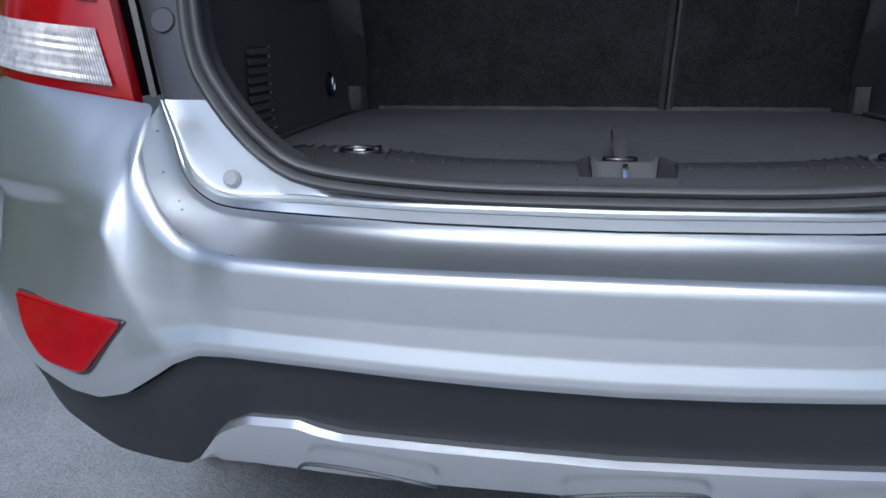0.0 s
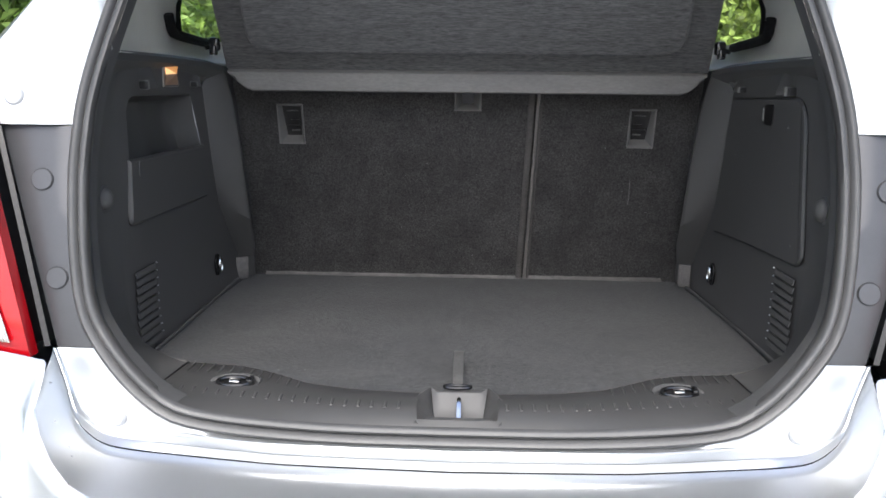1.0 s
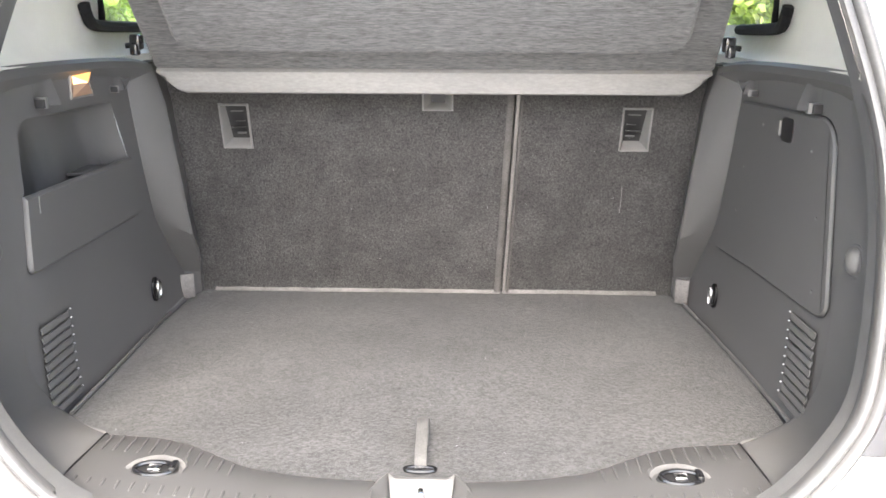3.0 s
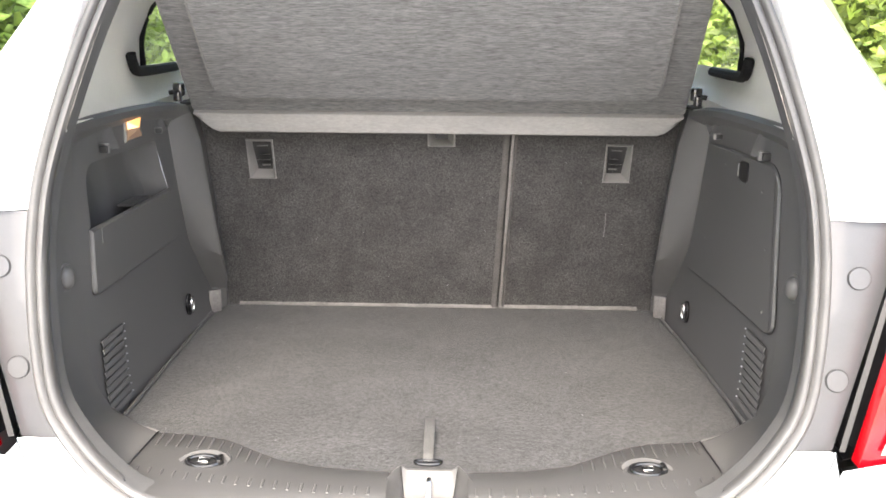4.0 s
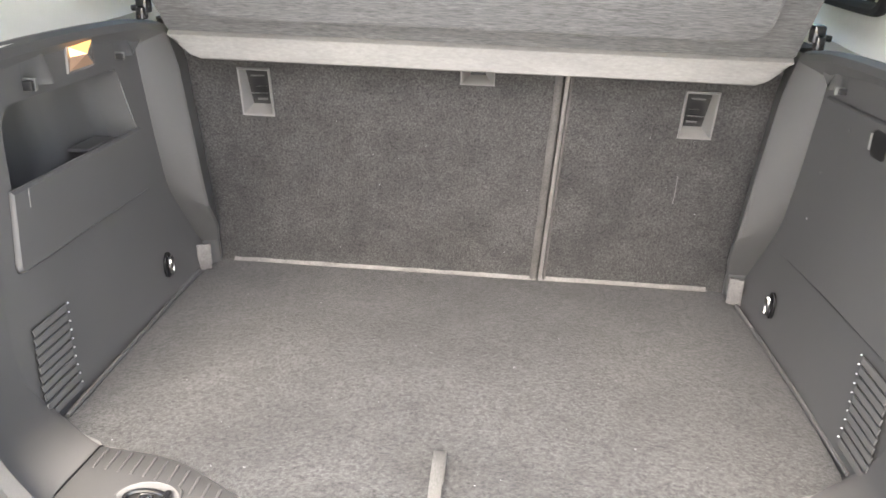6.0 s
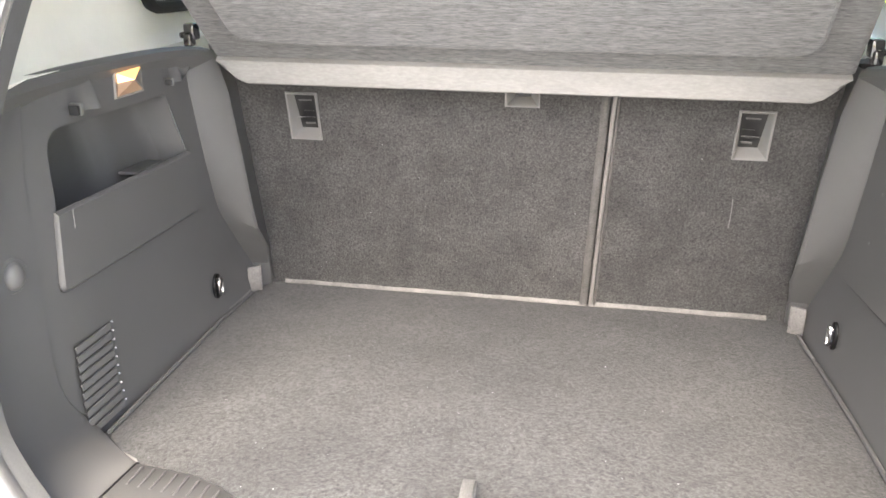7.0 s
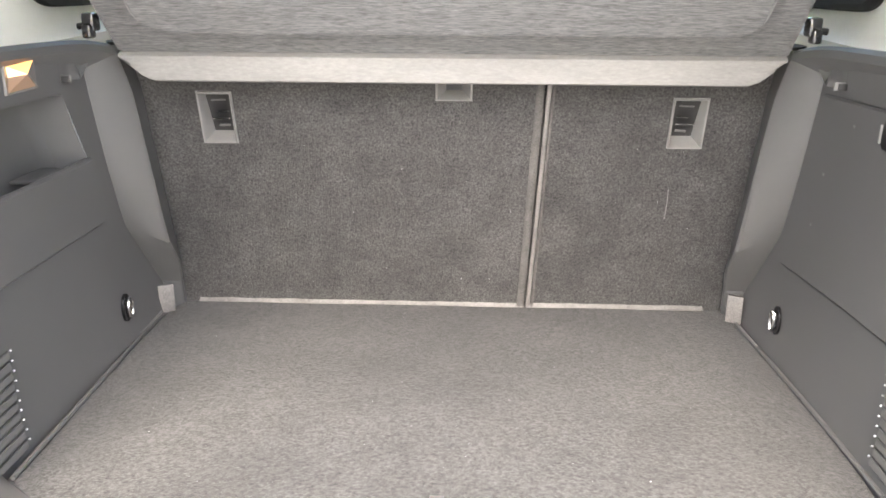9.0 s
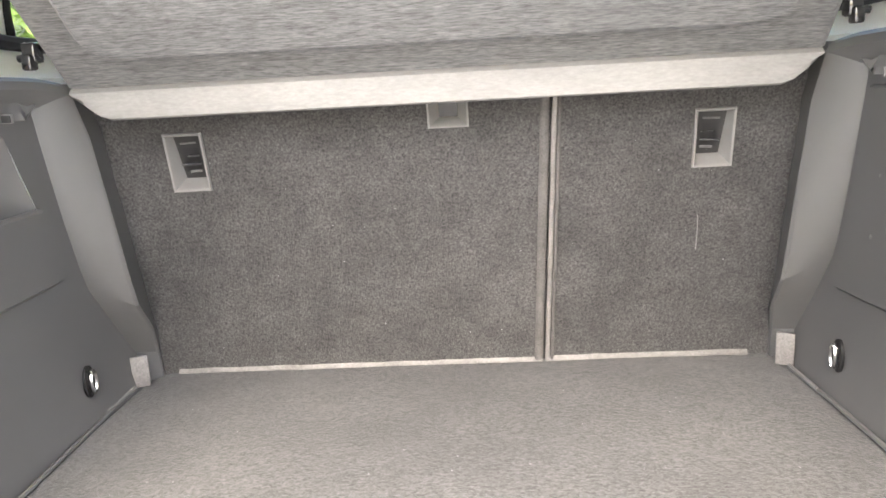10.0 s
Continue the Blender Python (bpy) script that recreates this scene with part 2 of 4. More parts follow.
# ---- the car's rear opening ----
CENTRE = -0.004
HALF = [(0, .7425), (.15, .7435), (.26, .749), (.335, .757), (.376, .769), (.418, .800), (.456, .8425), (.482, .888), (.495, .962), (.500, 1.045),
        (.4985, 1.10), (.491, 1.165), (.467, 1.254), (.426, 1.368), (.38, 1.455), (.29, 1.525), (.15, 1.55), (0, 1.555)]


def opening_y(z):
    """The opening leans forward towards the roof."""
    return -0.150 + 0.25 * (z - 0.75)


half_line = resample(curve([Vector((x, z)) for x, z in HALF], 8), 81)
ring = [Vector((-p.x, p.y)) for p in reversed(half_line)] + half_line[1:-1]
ring = [Vector((p.x + CENTRE, p.y)) for p in ring]
ring_normals = []
for i, p in enumerate(ring):
    d = (ring[(i + 1) % len(ring)] - ring[i - 1]).normalized()
    ring_normals.append(Vector((d.y, -d.x)))
lay_ring = lambda p, h: Vector((p.x, opening_y(p.y) - h, p.y))


def side_x(z):
    """Half width of the opening at a height above its corner."""
    best = min((q for q in half_line if q.x > 0.3), key=lambda q: abs(q.y - z))
    return best.x


def seat_y(z):
    return 0.662 - 0.25 * (z - 0.75)


FLOOR = 0.75

# ---- ground and surroundings ----
bm = bmesh.new()
steps = [-400, -60, -12, -6, -3, -1, 1, 3, 6, 12, 60, 400]
grid(bm, [[Vector((x, y, 0.012 * noise.noise((x * 0.4, y * 0.4, 0)) if abs(x) < 50 and abs(y) < 50 else 0)) for x in steps] for y in steps])
tagged(mesh_ob("ground", bm, ASPHALT), "pale grey worn asphalt of a driveway", "ground", kind="structure")


def crack(points):
    bm = bmesh.new()
    tube(bm, curve(points, 6), 0.004, 5, flat=0.5)
    return tagged(mesh_ob("asphalt_crack", bm, TAR), "thin dark crack in the grey asphalt", "crack", kind="structure")


crack([(-1.02, 0.02, 0.004), (-0.99, 0.09, 0.004), (-1.03, 0.16, 0.004), (-1.00, 0.22, 0.004)])
crack([(-1.25, -0.15, 0.004), (-1.12, -0.05, 0.004), (-1.08, 0.05, 0.004)])


def foliage(name, centre, size, count, leaf, mat, seed, label, category):
    """A lumpy mass of separate leaves with gaps."""
    rnd = random.Random(seed)
    verts, faces = [], []
    clumps = [(Vector([rnd.uniform(-1, 1) * s for s in size]), rnd.uniform(0.25, 0.6)) for _ in range(max(12, count // 140))]
    for _ in range(count):
        c, r = rnd.choice(clumps)
        d = Vector((rnd.gauss(0, 1), rnd.gauss(0, 1), rnd.gauss(0, 1))).normalized()
        p = Vector(centre) + c + d * r * rnd.uniform(0.6, 1.05)
        if p.z < 0.05:
            p.z = rnd.uniform(0.05, 0.6)
        t = Euler([rnd.uniform(0, 6.28) for _ in range(3)]).to_matrix()
        s = leaf * rnd.uniform(0.6, 1.4)
        k = len(verts)
        verts += [p + t @ Vector(v) * s for v in ((0, -1, 0), (0.5, -0.1, 0.12), (0, 1, 0), (-0.5, -0.1, 0.12))]
        faces.append((k, k + 1, k + 2, k + 3))
    me = bpy.data.meshes.new(name)
    me.from_pydata(verts, [], faces)
    me.materials.append(mat)
    return tagged(new(name, me), label, category, kind="stuff")


foliage("hedge", (-4.6, 6.5, 1.7), (0.8, 9.0, 1.7), 60000, 0.085, LEAF, 3, "bright green garden hedge along the driveway", "hedge")
foliage("hedge", (4.8, 6.5, 1.7), (0.8, 9.0, 1.7), 60000, 0.085, LEAF_TWO, 4, "sunlit yellow-green shrubs along the driveway", "shrubs")
foliage("hedge", (0.0, 14.5, 2.0), (7.5, 1.0, 2.0), 40000, 0.11, LEAF, 5, "tall green hedge at the driveway's end", "hedge")

# ---- the car ----
car = thing("car", (0, 1.8, 0), "silver compact crossover with open tailgate and empty boot", "car")

# body shell behind the rear opening: sides, roof and front, as plain lofted sheets
REAR = [(.36, .76), (.55, .805), (.75, .818), (.90, .808), (1.02, .785), (1.15, .735), (1.29, .605), (1.40, .520), (1.50, .40), (1.56, .20), (1.575, 0)]
FULL = [(.30, .82), (.55, .868), (.75, .885), (.90, .88), (1.02, .85), (1.15, .80), (1.29, .745), (1.43, .68), (1.54, .59), (1.63, .30), (1.645, 0)]
STATIONS = [(-.015, 1.65), (.10, 1.65), (.22, 1.65), (.46, 1.65), (.84, 1.65), (1.55, 1.65), (1.95, 1.62), (2.75, 1.08), (3.3, .98), (3.75, .80), (3.93, .60)]


def shell_point(k, y, top, inset=0.0):
    f = min(1, max(0, (y + .015) / .85)) ** .55
    z, x = (a + (b - a) * f for a, b in zip(REAR[k], FULL[k]))
    if y > 3.2:
        x *= 1 - 0.5 * ((y - 3.2) / 0.9) ** 2
    return Vector((x - inset, y + (0.25 * max(0, z - 1.1) if y < .2 else 0), min(z, top)))


for sign, where in ((-1, "left"), (1, "right")):
    rows = [[shell_point(k, y, top) for k in range(len(REAR))] for y, top in STATIONS]
    rows = [[Vector((sign * p.x, p.y, p.z)) for p in row] for row in rows]
    part("body_side", sheet(rows, skip=lambda i, j: (j == 6 and i in (3, 4, 5)) or (j in (5, 7) and i in (4, 5)) or (j == 0 and i in (2, 3, 7, 8))), PAINT, car)
    for i in (3, 4, 5):
        pane = [[shell_point(k, STATIONS[m][0], STATIONS[m][1], 0.006) for k in ((6, 7) if i == 3 else (5, 6, 7, 8))] for m in (i, i + 1)]
        pane = part("side_window", sheet([[Vector((sign * p.x, p.y, p.z)) for p in row] for row in pane]), GLASS, car)
        pane.visible_shadow = False

# rear corner panels: seal flange, grey gutter with plugs, silver pillar
for sign in (-1, 1):
    def corner_rows(z0, z1, out_low, out_high, count, first=0.026):
        rows = []
        for k in range(count):
            z = z0 + (z1 - z0) * k / (count - 1)
            xi, xo = side_x(z) + first, out_low + (out_high - out_low) * k / (count - 1)
            y = opening_y(z)
            rows.append([Vector((CENTRE + sign * (xi + (xo - xi) * u), y + dy, z)) for u, dy in ((0, .012), (.04, .010), (.3, .010), (.75, .011), (1.0, .013))])
        return rows

    part("gutter_panel", sheet(corner_rows(.830, 1.122, .5375, .628, 14)), GUTTER, car, "dark grey painted gutter panel")
    rows = []
    for k in range(14):
        z = 1.124 + (1.50 - 1.124) * k / 13
        xo = max(side_x(z) + .045, np.interp(z, (1.124, 1.15, 1.29, 1.40, 1.50), (.745, .735, .605, .52, .43)))
        xi, y = side_x(z) + .026, opening_y(z)
        rows.append([Vector((CENTRE + sign * (xi + (xo - xi) * u), y + dy, z)) for u, dy in ((0, .012), (.15, .0), (.5, .0), (.85, .004), (1, .03))])
    part("pillar_panel", sheet(rows), PAINT, car)
    for x, z, r in ((.540, .920, .0145), (.566, 1.050, .0145)):
        bm = bmesh.new()
        disc(bm, (CENTRE + sign * x, opening_y(z) + .0105, z), (0, -1, .25), r + .0012, .0014)
        hole = part("plug_rim", bm, BLACK, car)
        bm = bmesh.new()
        disc(bm, (CENTRE + sign * x, opening_y(z) + .0098, z), (0, -1, .25), r, .0022, bevel=.0006)
        part("blanking_plug", bm, GUTTER, hole)
    bm = bmesh.new()
    disc(bm, (CENTRE + sign * .605, opening_y(1.162) + .002, 1.162), (0, -1, .25), .014, .005, bevel=.002)
    part("blanking_plug", bm, PAD, car)
    # round rubber stop on the sill corner
    bm = bmesh.new()
    disc(bm, (CENTRE + sign * .448, -.141, .739), (0, -.97, .25), .0108, .008, bevel=.0035)
    part("buffer_stop", bm, PAD, car, "round pale grey rubber stop")

# painted sill round the lower opening: the broad corner face, a sunk channel and the step down to the bumper's ledge
LIP = [(0, -.170, .7185), (.206, -.1665, .720), (.28, -.160, .7205), (.356, -.149, .7225), (.43, -.146, .722), (.46, -.1453, .725), (.475, -.1436, .7317), (.495, -.1397, .747), (.507, -.135, .766), (.515, -.130, .786), (.5355, -.119, .829)]
STEP = [(0, -.1935, .714), (.20, -.192, .7165), (.27, -.188, .7185), (.345, -.178, .7195), (.42, -.165, .719), (.463, -.157, .7226), (.489, -.151, .7362), (.503, -.146, .750), (.512, -.138, .768), (.519, -.132, .786), (.538, -.121, .829)]
SEAM = [(0, -.1945, .701), (.20, -.1935, .704), (.27, -.190, .706), (.345, -.183, .708), (.42, -.176, .711), (.460, -.170, .7165), (.490, -.160, .7325), (.506, -.150, .749), (.515, -.140, .768), (.522, -.134, .786), (.5405, -.123, .829)]


def mirrored(rows_right):
    left = [[Vector((-p.x, p.y, p.z)) for p in row] for row in rows_right[:0:-1]]
    return [[Vector((p.x + CENTRE, p.y, p.z)) for p in row] for row in left + rows_right]


lip_line, step_line, seam_line = (curve(q, 6) for q in (LIP, STEP, SEAM))
seal_line = []
for p, n in zip(ring, ring_normals):
    if p.x >= CENTRE - 1e-6 and p.y < .86:
        q = lay_ring(p + n * .026, -.008)
        seal_line.append(Vector((q.x - CENTRE, q.y, q.z)))
rows = []
for a, b, c in zip(lip_line, step_line, seam_line):
    q = min(seal_line, key=lambda v: (v - a).length)
    q = Vector((min(q.x, a.x), q.y, min(q.z, .829)))
    depth = min(.005, (b - a).length * .2)
    mid = a.lerp(b, .5) + Vector((0, .3 * depth, -depth))
    out = Vector((0, -.0012, 0))
    rows.append([q + Vector((0, .02, 0)), q, q.lerp(a, .5), q.lerp(a, .92), a + out, a + Vector((0, .001, -.8 * depth)), mid, b.lerp(mid, .12), b + Vector((0, .001, .0006)), b + out, b.lerp(c, .35) + out * .5, c + Vector((0, 0, .001)), c + Vector((0, .006, -.002))])
part("boot_sill", sheet(mirrored(rows)), PAINT, car, angle=30)

# rubber seal with two lips
SEAL = [(-.001, -.030), (-.001, .001), (.001, .007), (.006, .008), (.010, .004), (.012, -.001), (.015, .005), (.020, .007), (.025, .003), (.027, -.004), (.030, -.030)]
bm = bmesh.new()
rows = [[lay_ring(p + n * o, h) for o, h in SEAL] for p, n in zip(ring, ring_normals)]
grid(bm, rows + rows[:1])
bmesh.ops.remove_doubles(bm, verts=bm.verts, dist=1e-5)
part("door_seal", bm, RUBBER, car, "dark grey double-lipped rubber seal", angle=60)

# ---- bumper ----
PLAN = resample(curve([(0, -.300, 0), (.22, -.296, 0), (.42, -.280, 0), (.55, -.256, 0), (.66, -.212, 0), (.758, -.148, 0), (.824, -.045, 0), (.852, .09, 0), (.864, .25, 0)], 8), 161)


def plan_normal(k):
    a, b = PLAN[max(0, k - 1)], PLAN[min(len(PLAN) - 1, k + 1)]
    d = (b - a).normalized()
    return Vector((d.y, -d.x, 0))


def crest(x):
    """Height of the bumper's upper crease."""
    return float(np.interp(x, (0, .15, .316, .40, .443, .468, .496, .519, .536, .541, .552, .60, .75, .9), (.680, .680, .680, .683, .688, .698, .721, .750, .782, .812, .827, .833, .852, .866)))


def bottom(x):
    """Height at which the silver skin ends and the dark cladding begins."""
    return float(np.interp(x, (0, .10, .20, .30, .40, .44, .47, .50, .535, .575, .62, .685, .78, .84), (.566, .5675, .571, .575, .5775, .575, .562, .541, .518, .505, .504, .516, .55, .565)))


def skin(x, z):
    """How far the bumper's skin stands out of its plan line."""
    top, low_z = crest(x), bottom(x)
    u = (top - z) / (top - low_z)
    gap = float(np.interp(x, (.40, .443, .468, .496, .519, .536, .541, .552, .60, .70, .80), (0, .010, .013, .020, .030, .043, .066, .083, .074, .046, .021)))
    o = float(np.interp(u, (0, .03, .07, .12, .5, .7, .86, .94, 1), (-.010, -.004, -.001, .001, .002, .005, .011, .012, .008)))
    o -= gap * max(0, 1 - (top - z) / .13) ** 1.2
    if z < .742:
        o -= .016 * min(1, (.742 - z) / .026) * min(1, max(0, 1 - (.716 - z) / .11)) * float(np.interp(x, (.55, .64, .9), (0, 1, 1)))
    return o


face_rows = []
for k, p in enumerate(PLAN):
    n, top, low_z = plan_normal(k), crest(p.x), bottom(p.x)
    row = []
    for u in (0, .03, .07, .12, *np.linspace(.15, .94, 40), .97, 1.0):
        z = top + (low_z - top) * u
        row.append(p + n * skin(p.x, z) + Vector((0, 0, z)))
    row.append(row[-1] - n * .012)
    face_rows.append(row)
bumper = part("rear_bumper", sheet(mirrored(face_rows)), PAINT, car, "silver painted rear bumper", angle=50)

ledge_rows = []
inner_edge = [q + Vector((0, -.0002, -.0012)) for q in seam_line]
inner_edge = resample(inner_edge, 61)
outer_edge = [row[0] for row, p in zip(face_rows, PLAN) if p.x < .545]
outer_edge = resample(outer_edge, 61)
for a, b in zip(inner_edge, outer_edge):
    row = [a + Vector((0, .003, -.002)), a]
    for u in (.05, .12, .16, .30, .55, .8, .94, 1.0):
        q = a.lerp(b, u)
        q.z -= .0035 * min(1, u / .12) * (1 - u)
        row.append(q)
    ledge_rows.append(row)
part("bumper_ledge", sheet(mirrored(ledge_rows)), PAINT, car, "silver loading ledge with small scratches", angle=30)

rnd = random.Random(8)
bm = bmesh.new()
for _ in range(26):
    a, b = rnd.choice(list(zip(inner_edge, outer_edge)))
    q = a.lerp(b, rnd.uniform(.45, .85))
    q.x = q.x * rnd.choice((-1, 1))
    L = rnd.uniform(.0006, .0025)
    box(bm, (q.x - L, q.y - .0006, q.z - .0055), (q.x + L, q.y + .0006, q.z - .0035))
tagged(part("scratches", bm, PAD, car, "small pale scratches"), kind="stuff")

clad_rows = []
for k, p in enumerate(PLAN):
    n, top = plan_normal(k), bottom(p.x) + .004
    low_z = float(np.interp(p.x, (0, .40, .44, .47, .50, .60, .70, .80), (.478, .484, .470, .430, .412, .412, .430, .470)))
    row = [p + n * o + Vector((0, 0, top + (low_z - top) * u)) for u, o in ((0, -.022), (.0, -.012), (.06, -.006), (.35, -.008), (.7, -.022), (.95, -.030), (1.0, -.040))]
    row.append(p + n * (-.16 if p.x < .55 else -.07) + Vector((0, 0, low_z - .006)))
    clad_rows.append(row)
part("bumper_cladding", sheet(mirrored(clad_rows)), CLADDING, car, "black textured plastic bumper cladding")

skid_rows = []
for k, p in enumerate(PLAN):
    if p.x > .462:
        break
    n = plan_normal(k)
    top = float(np.interp(p.x, (0, .29, .32, .34, .40, .435, .462), (.484, .489, .494, .500, .498, .480, .440)))
    low_z = .432 if p.x < .44 else .436
    skid_rows.append([p + n * o + Vector((0, 0, top + (low_z - top) * u)) for u, o in ((0, -.045), (0, -.018), (.1, -.011), (.55, -.012), (.9, -.022), (1, -.045))])
skid = part("skid_plate", sheet(mirrored(skid_rows)), PAINT, car, "silver skid plate under the bumper")
for sign in (-1, 1):
    for x in (.26, .02 if sign > 0 else -1):
        if x < 0:
            continue
        bm = bmesh.new()
        line = [Vector((CENTRE + sign * (x + dx), -.302 + .06 * (x + dx) ** 2 - dy, z)) for dx, dy, z in ((-.075, -.008, .445), (-.06, 0, .452), (0, 0.0, .460), (.06, -.002, .462), (.075, -.006, .452))]
        tube(bm, curve(line, 4), .0022, 6)
        part("groove", bm, GUTTER, skid)
# Black sheet added under the car to keep ground light out of the boot.
under = []
for x in (-.62, -.3, 0, .3, .62):
    under.append([Vector((x * (.66 if y < -.2 else .85 if y < 0 else 1), y, z)) for y, z in ((-.24, .425), (-.1, .37), (.2, .34), (1.2, .24), (3.4, .24))])
part("underbody_light_block", sheet(under), BLACK, car)

# reflectors low in the bumper corners
for sign in (-1, 1):
    def on_bumper(u, v, h):
        """A place on the bumper's skin, u across and v up."""
        k = min(range(len(PLAN)), key=lambda m: abs(PLAN[m].x - u))
        j = k + 1 if PLAN[k].x < u and k + 1 < len(PLAN) else max(1, k)
        a, b = PLAN[j - 1], PLAN[j]
        f = (u - a.x) / (b.x - a.x)
        q, n = a.lerp(b, f), plan_normal(j)
        return Vector((CENTRE + sign * q.x, q.y, v)) + Vector((sign * n.x, n.y, 0)) * (h + .001 + skin(u, v))

    out = rounded([Vector(q) for q in ((.530, .602), (.700, .610), (.686, .566), (.652, .536), (.586, .534))], (.006, .004, .02, .02, .012))
    bm = bmesh.new()
    plate(bm, [q + (q - Vector((.615, .57))).normalized() * .004 for q in out], .003, on_bumper)
    rim = part("reflector", bm, GUTTER, car, "red reflector in the bumper corner")
    bm = bmesh.new()
    plate(bm, out, .008, on_bumper, .003)
    part("lens", bm, RED, rim)

# tail lamps
for sign in (-1, 1):
    def lamp_point(u, v, h=0.0):
        """u from the opening outwards, v upwards, h proud of the lens."""
        z = (.826 + .040 * u) + v * (1.142 - .826 - .040 * u)
        x0 = .556 + .078 * (z - .826) / .316
        x = x0 + (.812 - .05 * v - x0) * math.sin(u * 1.4) / math.sin(1.4)
        y = -.158 + .155 * (1 - math.cos(u * 1.4)) + .05 * v + .02 * v * u
        n = Vector((sign * math.sin(u * 1.2), -math.cos(u * 1.2), .15))
        return Vector((CENTRE + sign * x, y, z)) + n * h

    U = [k / 14 for k in range(15)]
    rows = [[lamp_point(u, v, -.006 if v in (0, 1) or u in (0, 1) else .004 * math.sin(math.pi * u) ** .5) for u in U] for v in np.linspace(0, 1, 13)]
    lamp = part("tail_lamp", sheet(rows, (0, .02, 0)), RED, car, "red tail lamp with clear reversing lens")
    rows = []
    for v in np.linspace(.060, .262, 15):
        rows.append([lamp_point(u, v, .0050 + (.0010 if k % 2 else 0) + .0003 * math.sin(v * 190)) for k, u in enumerate(np.linspace(.045 + .10 * (v - .06), .70, 121))])
    part("reversing_lens", sheet(rows), CLEAR, lamp, "clear ribbed lens", smooth=False)
    bm = bmesh.new()
    bmesh.ops.create_uvsphere(bm, u_segments=12, v_segments=8, radius=.009, matrix=Matrix.Translation(lamp_point(.40, .18, -.004)))
    part("bulb", bm, AMBER, lamp, "amber bulb")
    for v0, v1 in ((.36, .62), (.66, .94)):
        bm = bmesh.new()
        rows = [[lamp_point(u, v, .0055 if 0 < i < 3 else .003) for i, u in enumerate((.045, .060, .11, .125))] for v in np.linspace(v0, v1, 6)]
        grid(bm, rows)
        part("light_guide", bm, RED_DARK, lamp)
    strip = []
    for k in range(9):
        z = .833 + (1.145 - .833) * k / 8
        xo = .560 + .078 * (z - .826) / .316
        xi = .542 + .085 * (z - .822) / .3
        strip.append([Vector((CENTRE + sign * x, y, z)) for x, y in ((xi - .003, opening_y(z) + .004), (xi + .004, opening_y(z) + .002), (xi + .010, opening_y(z) + .04), (xo, opening_y(z) + .04), (xo + .004, -.12 + .06 * (z - .82)))])
    part("lamp_gap", sheet(strip), BLACK, lamp)

# wheels
for x, y in ((-.745, .60), (.745, .60), (-.745, 3.15), (.745, 3.15)):
    s = 1 if x > 0 else -1
    bm = bmesh.new()
    prof = [(.22, -.10), (.26, -.108), (.30, -.105), (.322, -.085), (.33, -.05), (.331, 0), (.33, .05), (.322, .085), (.30, .105), (.26, .108), (.22, .10)]
    rows = [[Vector((x + o, y + r * math.cos(a), .331 + r * math.sin(a))) for r, o in prof] for a in np.linspace(0, 2 * math.pi, 49)]
    grid(bm, rows)
    bmesh.ops.remove_doubles(bm, verts=bm.verts, dist=1e-5)
    wheel = part("wheel", bm, TYRE, car, "black road tyre on an alloy wheel")
    bm = bmesh.new()
    for k in range(48):
        a = 2 * math.pi * k / 48
        for o in (-.07, .07):
            m = Matrix.Translation((x + o, y + .331 * math.cos(a), .331 + .331 * math.sin(a))) @ Matrix.Rotation(-a + math.pi / 2, 4, "X").inverted() @ Matrix.Rotation(.25 if o > 0 else -.25, 4, "Z")
            bmesh.ops.create_cube(bm, size=1, matrix=m @ Matrix.Diagonal((.045, .028, .010, 1)))
    tagged(part("tread", bm, TYRE, wheel), kind="stuff")
    bm = bmesh.new()
    disc(bm, (x + s * .02, y, .331), (s, 0, 0), .222, .07, 32, .02)
    part("rim", bm, CHROME, wheel)

# raised tailgate above the camera
gate = []
for x in np.linspace(-.56, .56, 9):
    gate.append([Vector((x, y, z - .05 * (x / .56) ** 2)) for y, z in ((.16, 1.60), (.10, 1.64), (-.30, 1.86), (-.46, 1.93), (-.76, 2.03), (-.80, 2.00))])
tailgate = part("tailgate", sheet(gate, (0, .02, .05), lambda i, j: 1 <= i <= 6 and j == 1), PAINT, car, "raised silver tailgate")
lining = [[p + Vector((0, -.004, -.014)) for p in row[2:]] for row in gate[1:8]]
part("tailgate_lining", sheet(lining, (0, .004, .010)), PLASTIC, tailgate, "dark grey plastic tailgate lining")
pane = part("rear_window", sheet([row[1:3] for row in gate[1:8]]), GLASS, tailgate)
pane.visible_shadow = False

# ---- boot trim ----
CARPET_EDGE = [(0, -.060), (.08, -.058), (.15, -.050), (.21, -.034), (.256, -.006), (.296, .0190), (.336, .0335), (.387, .040), (.417, .043)]


def edge_y(x):
    return float(np.interp(abs(x), [a for a, _ in CARPET_EDGE], [b for _, b in CARPET_EDGE]))


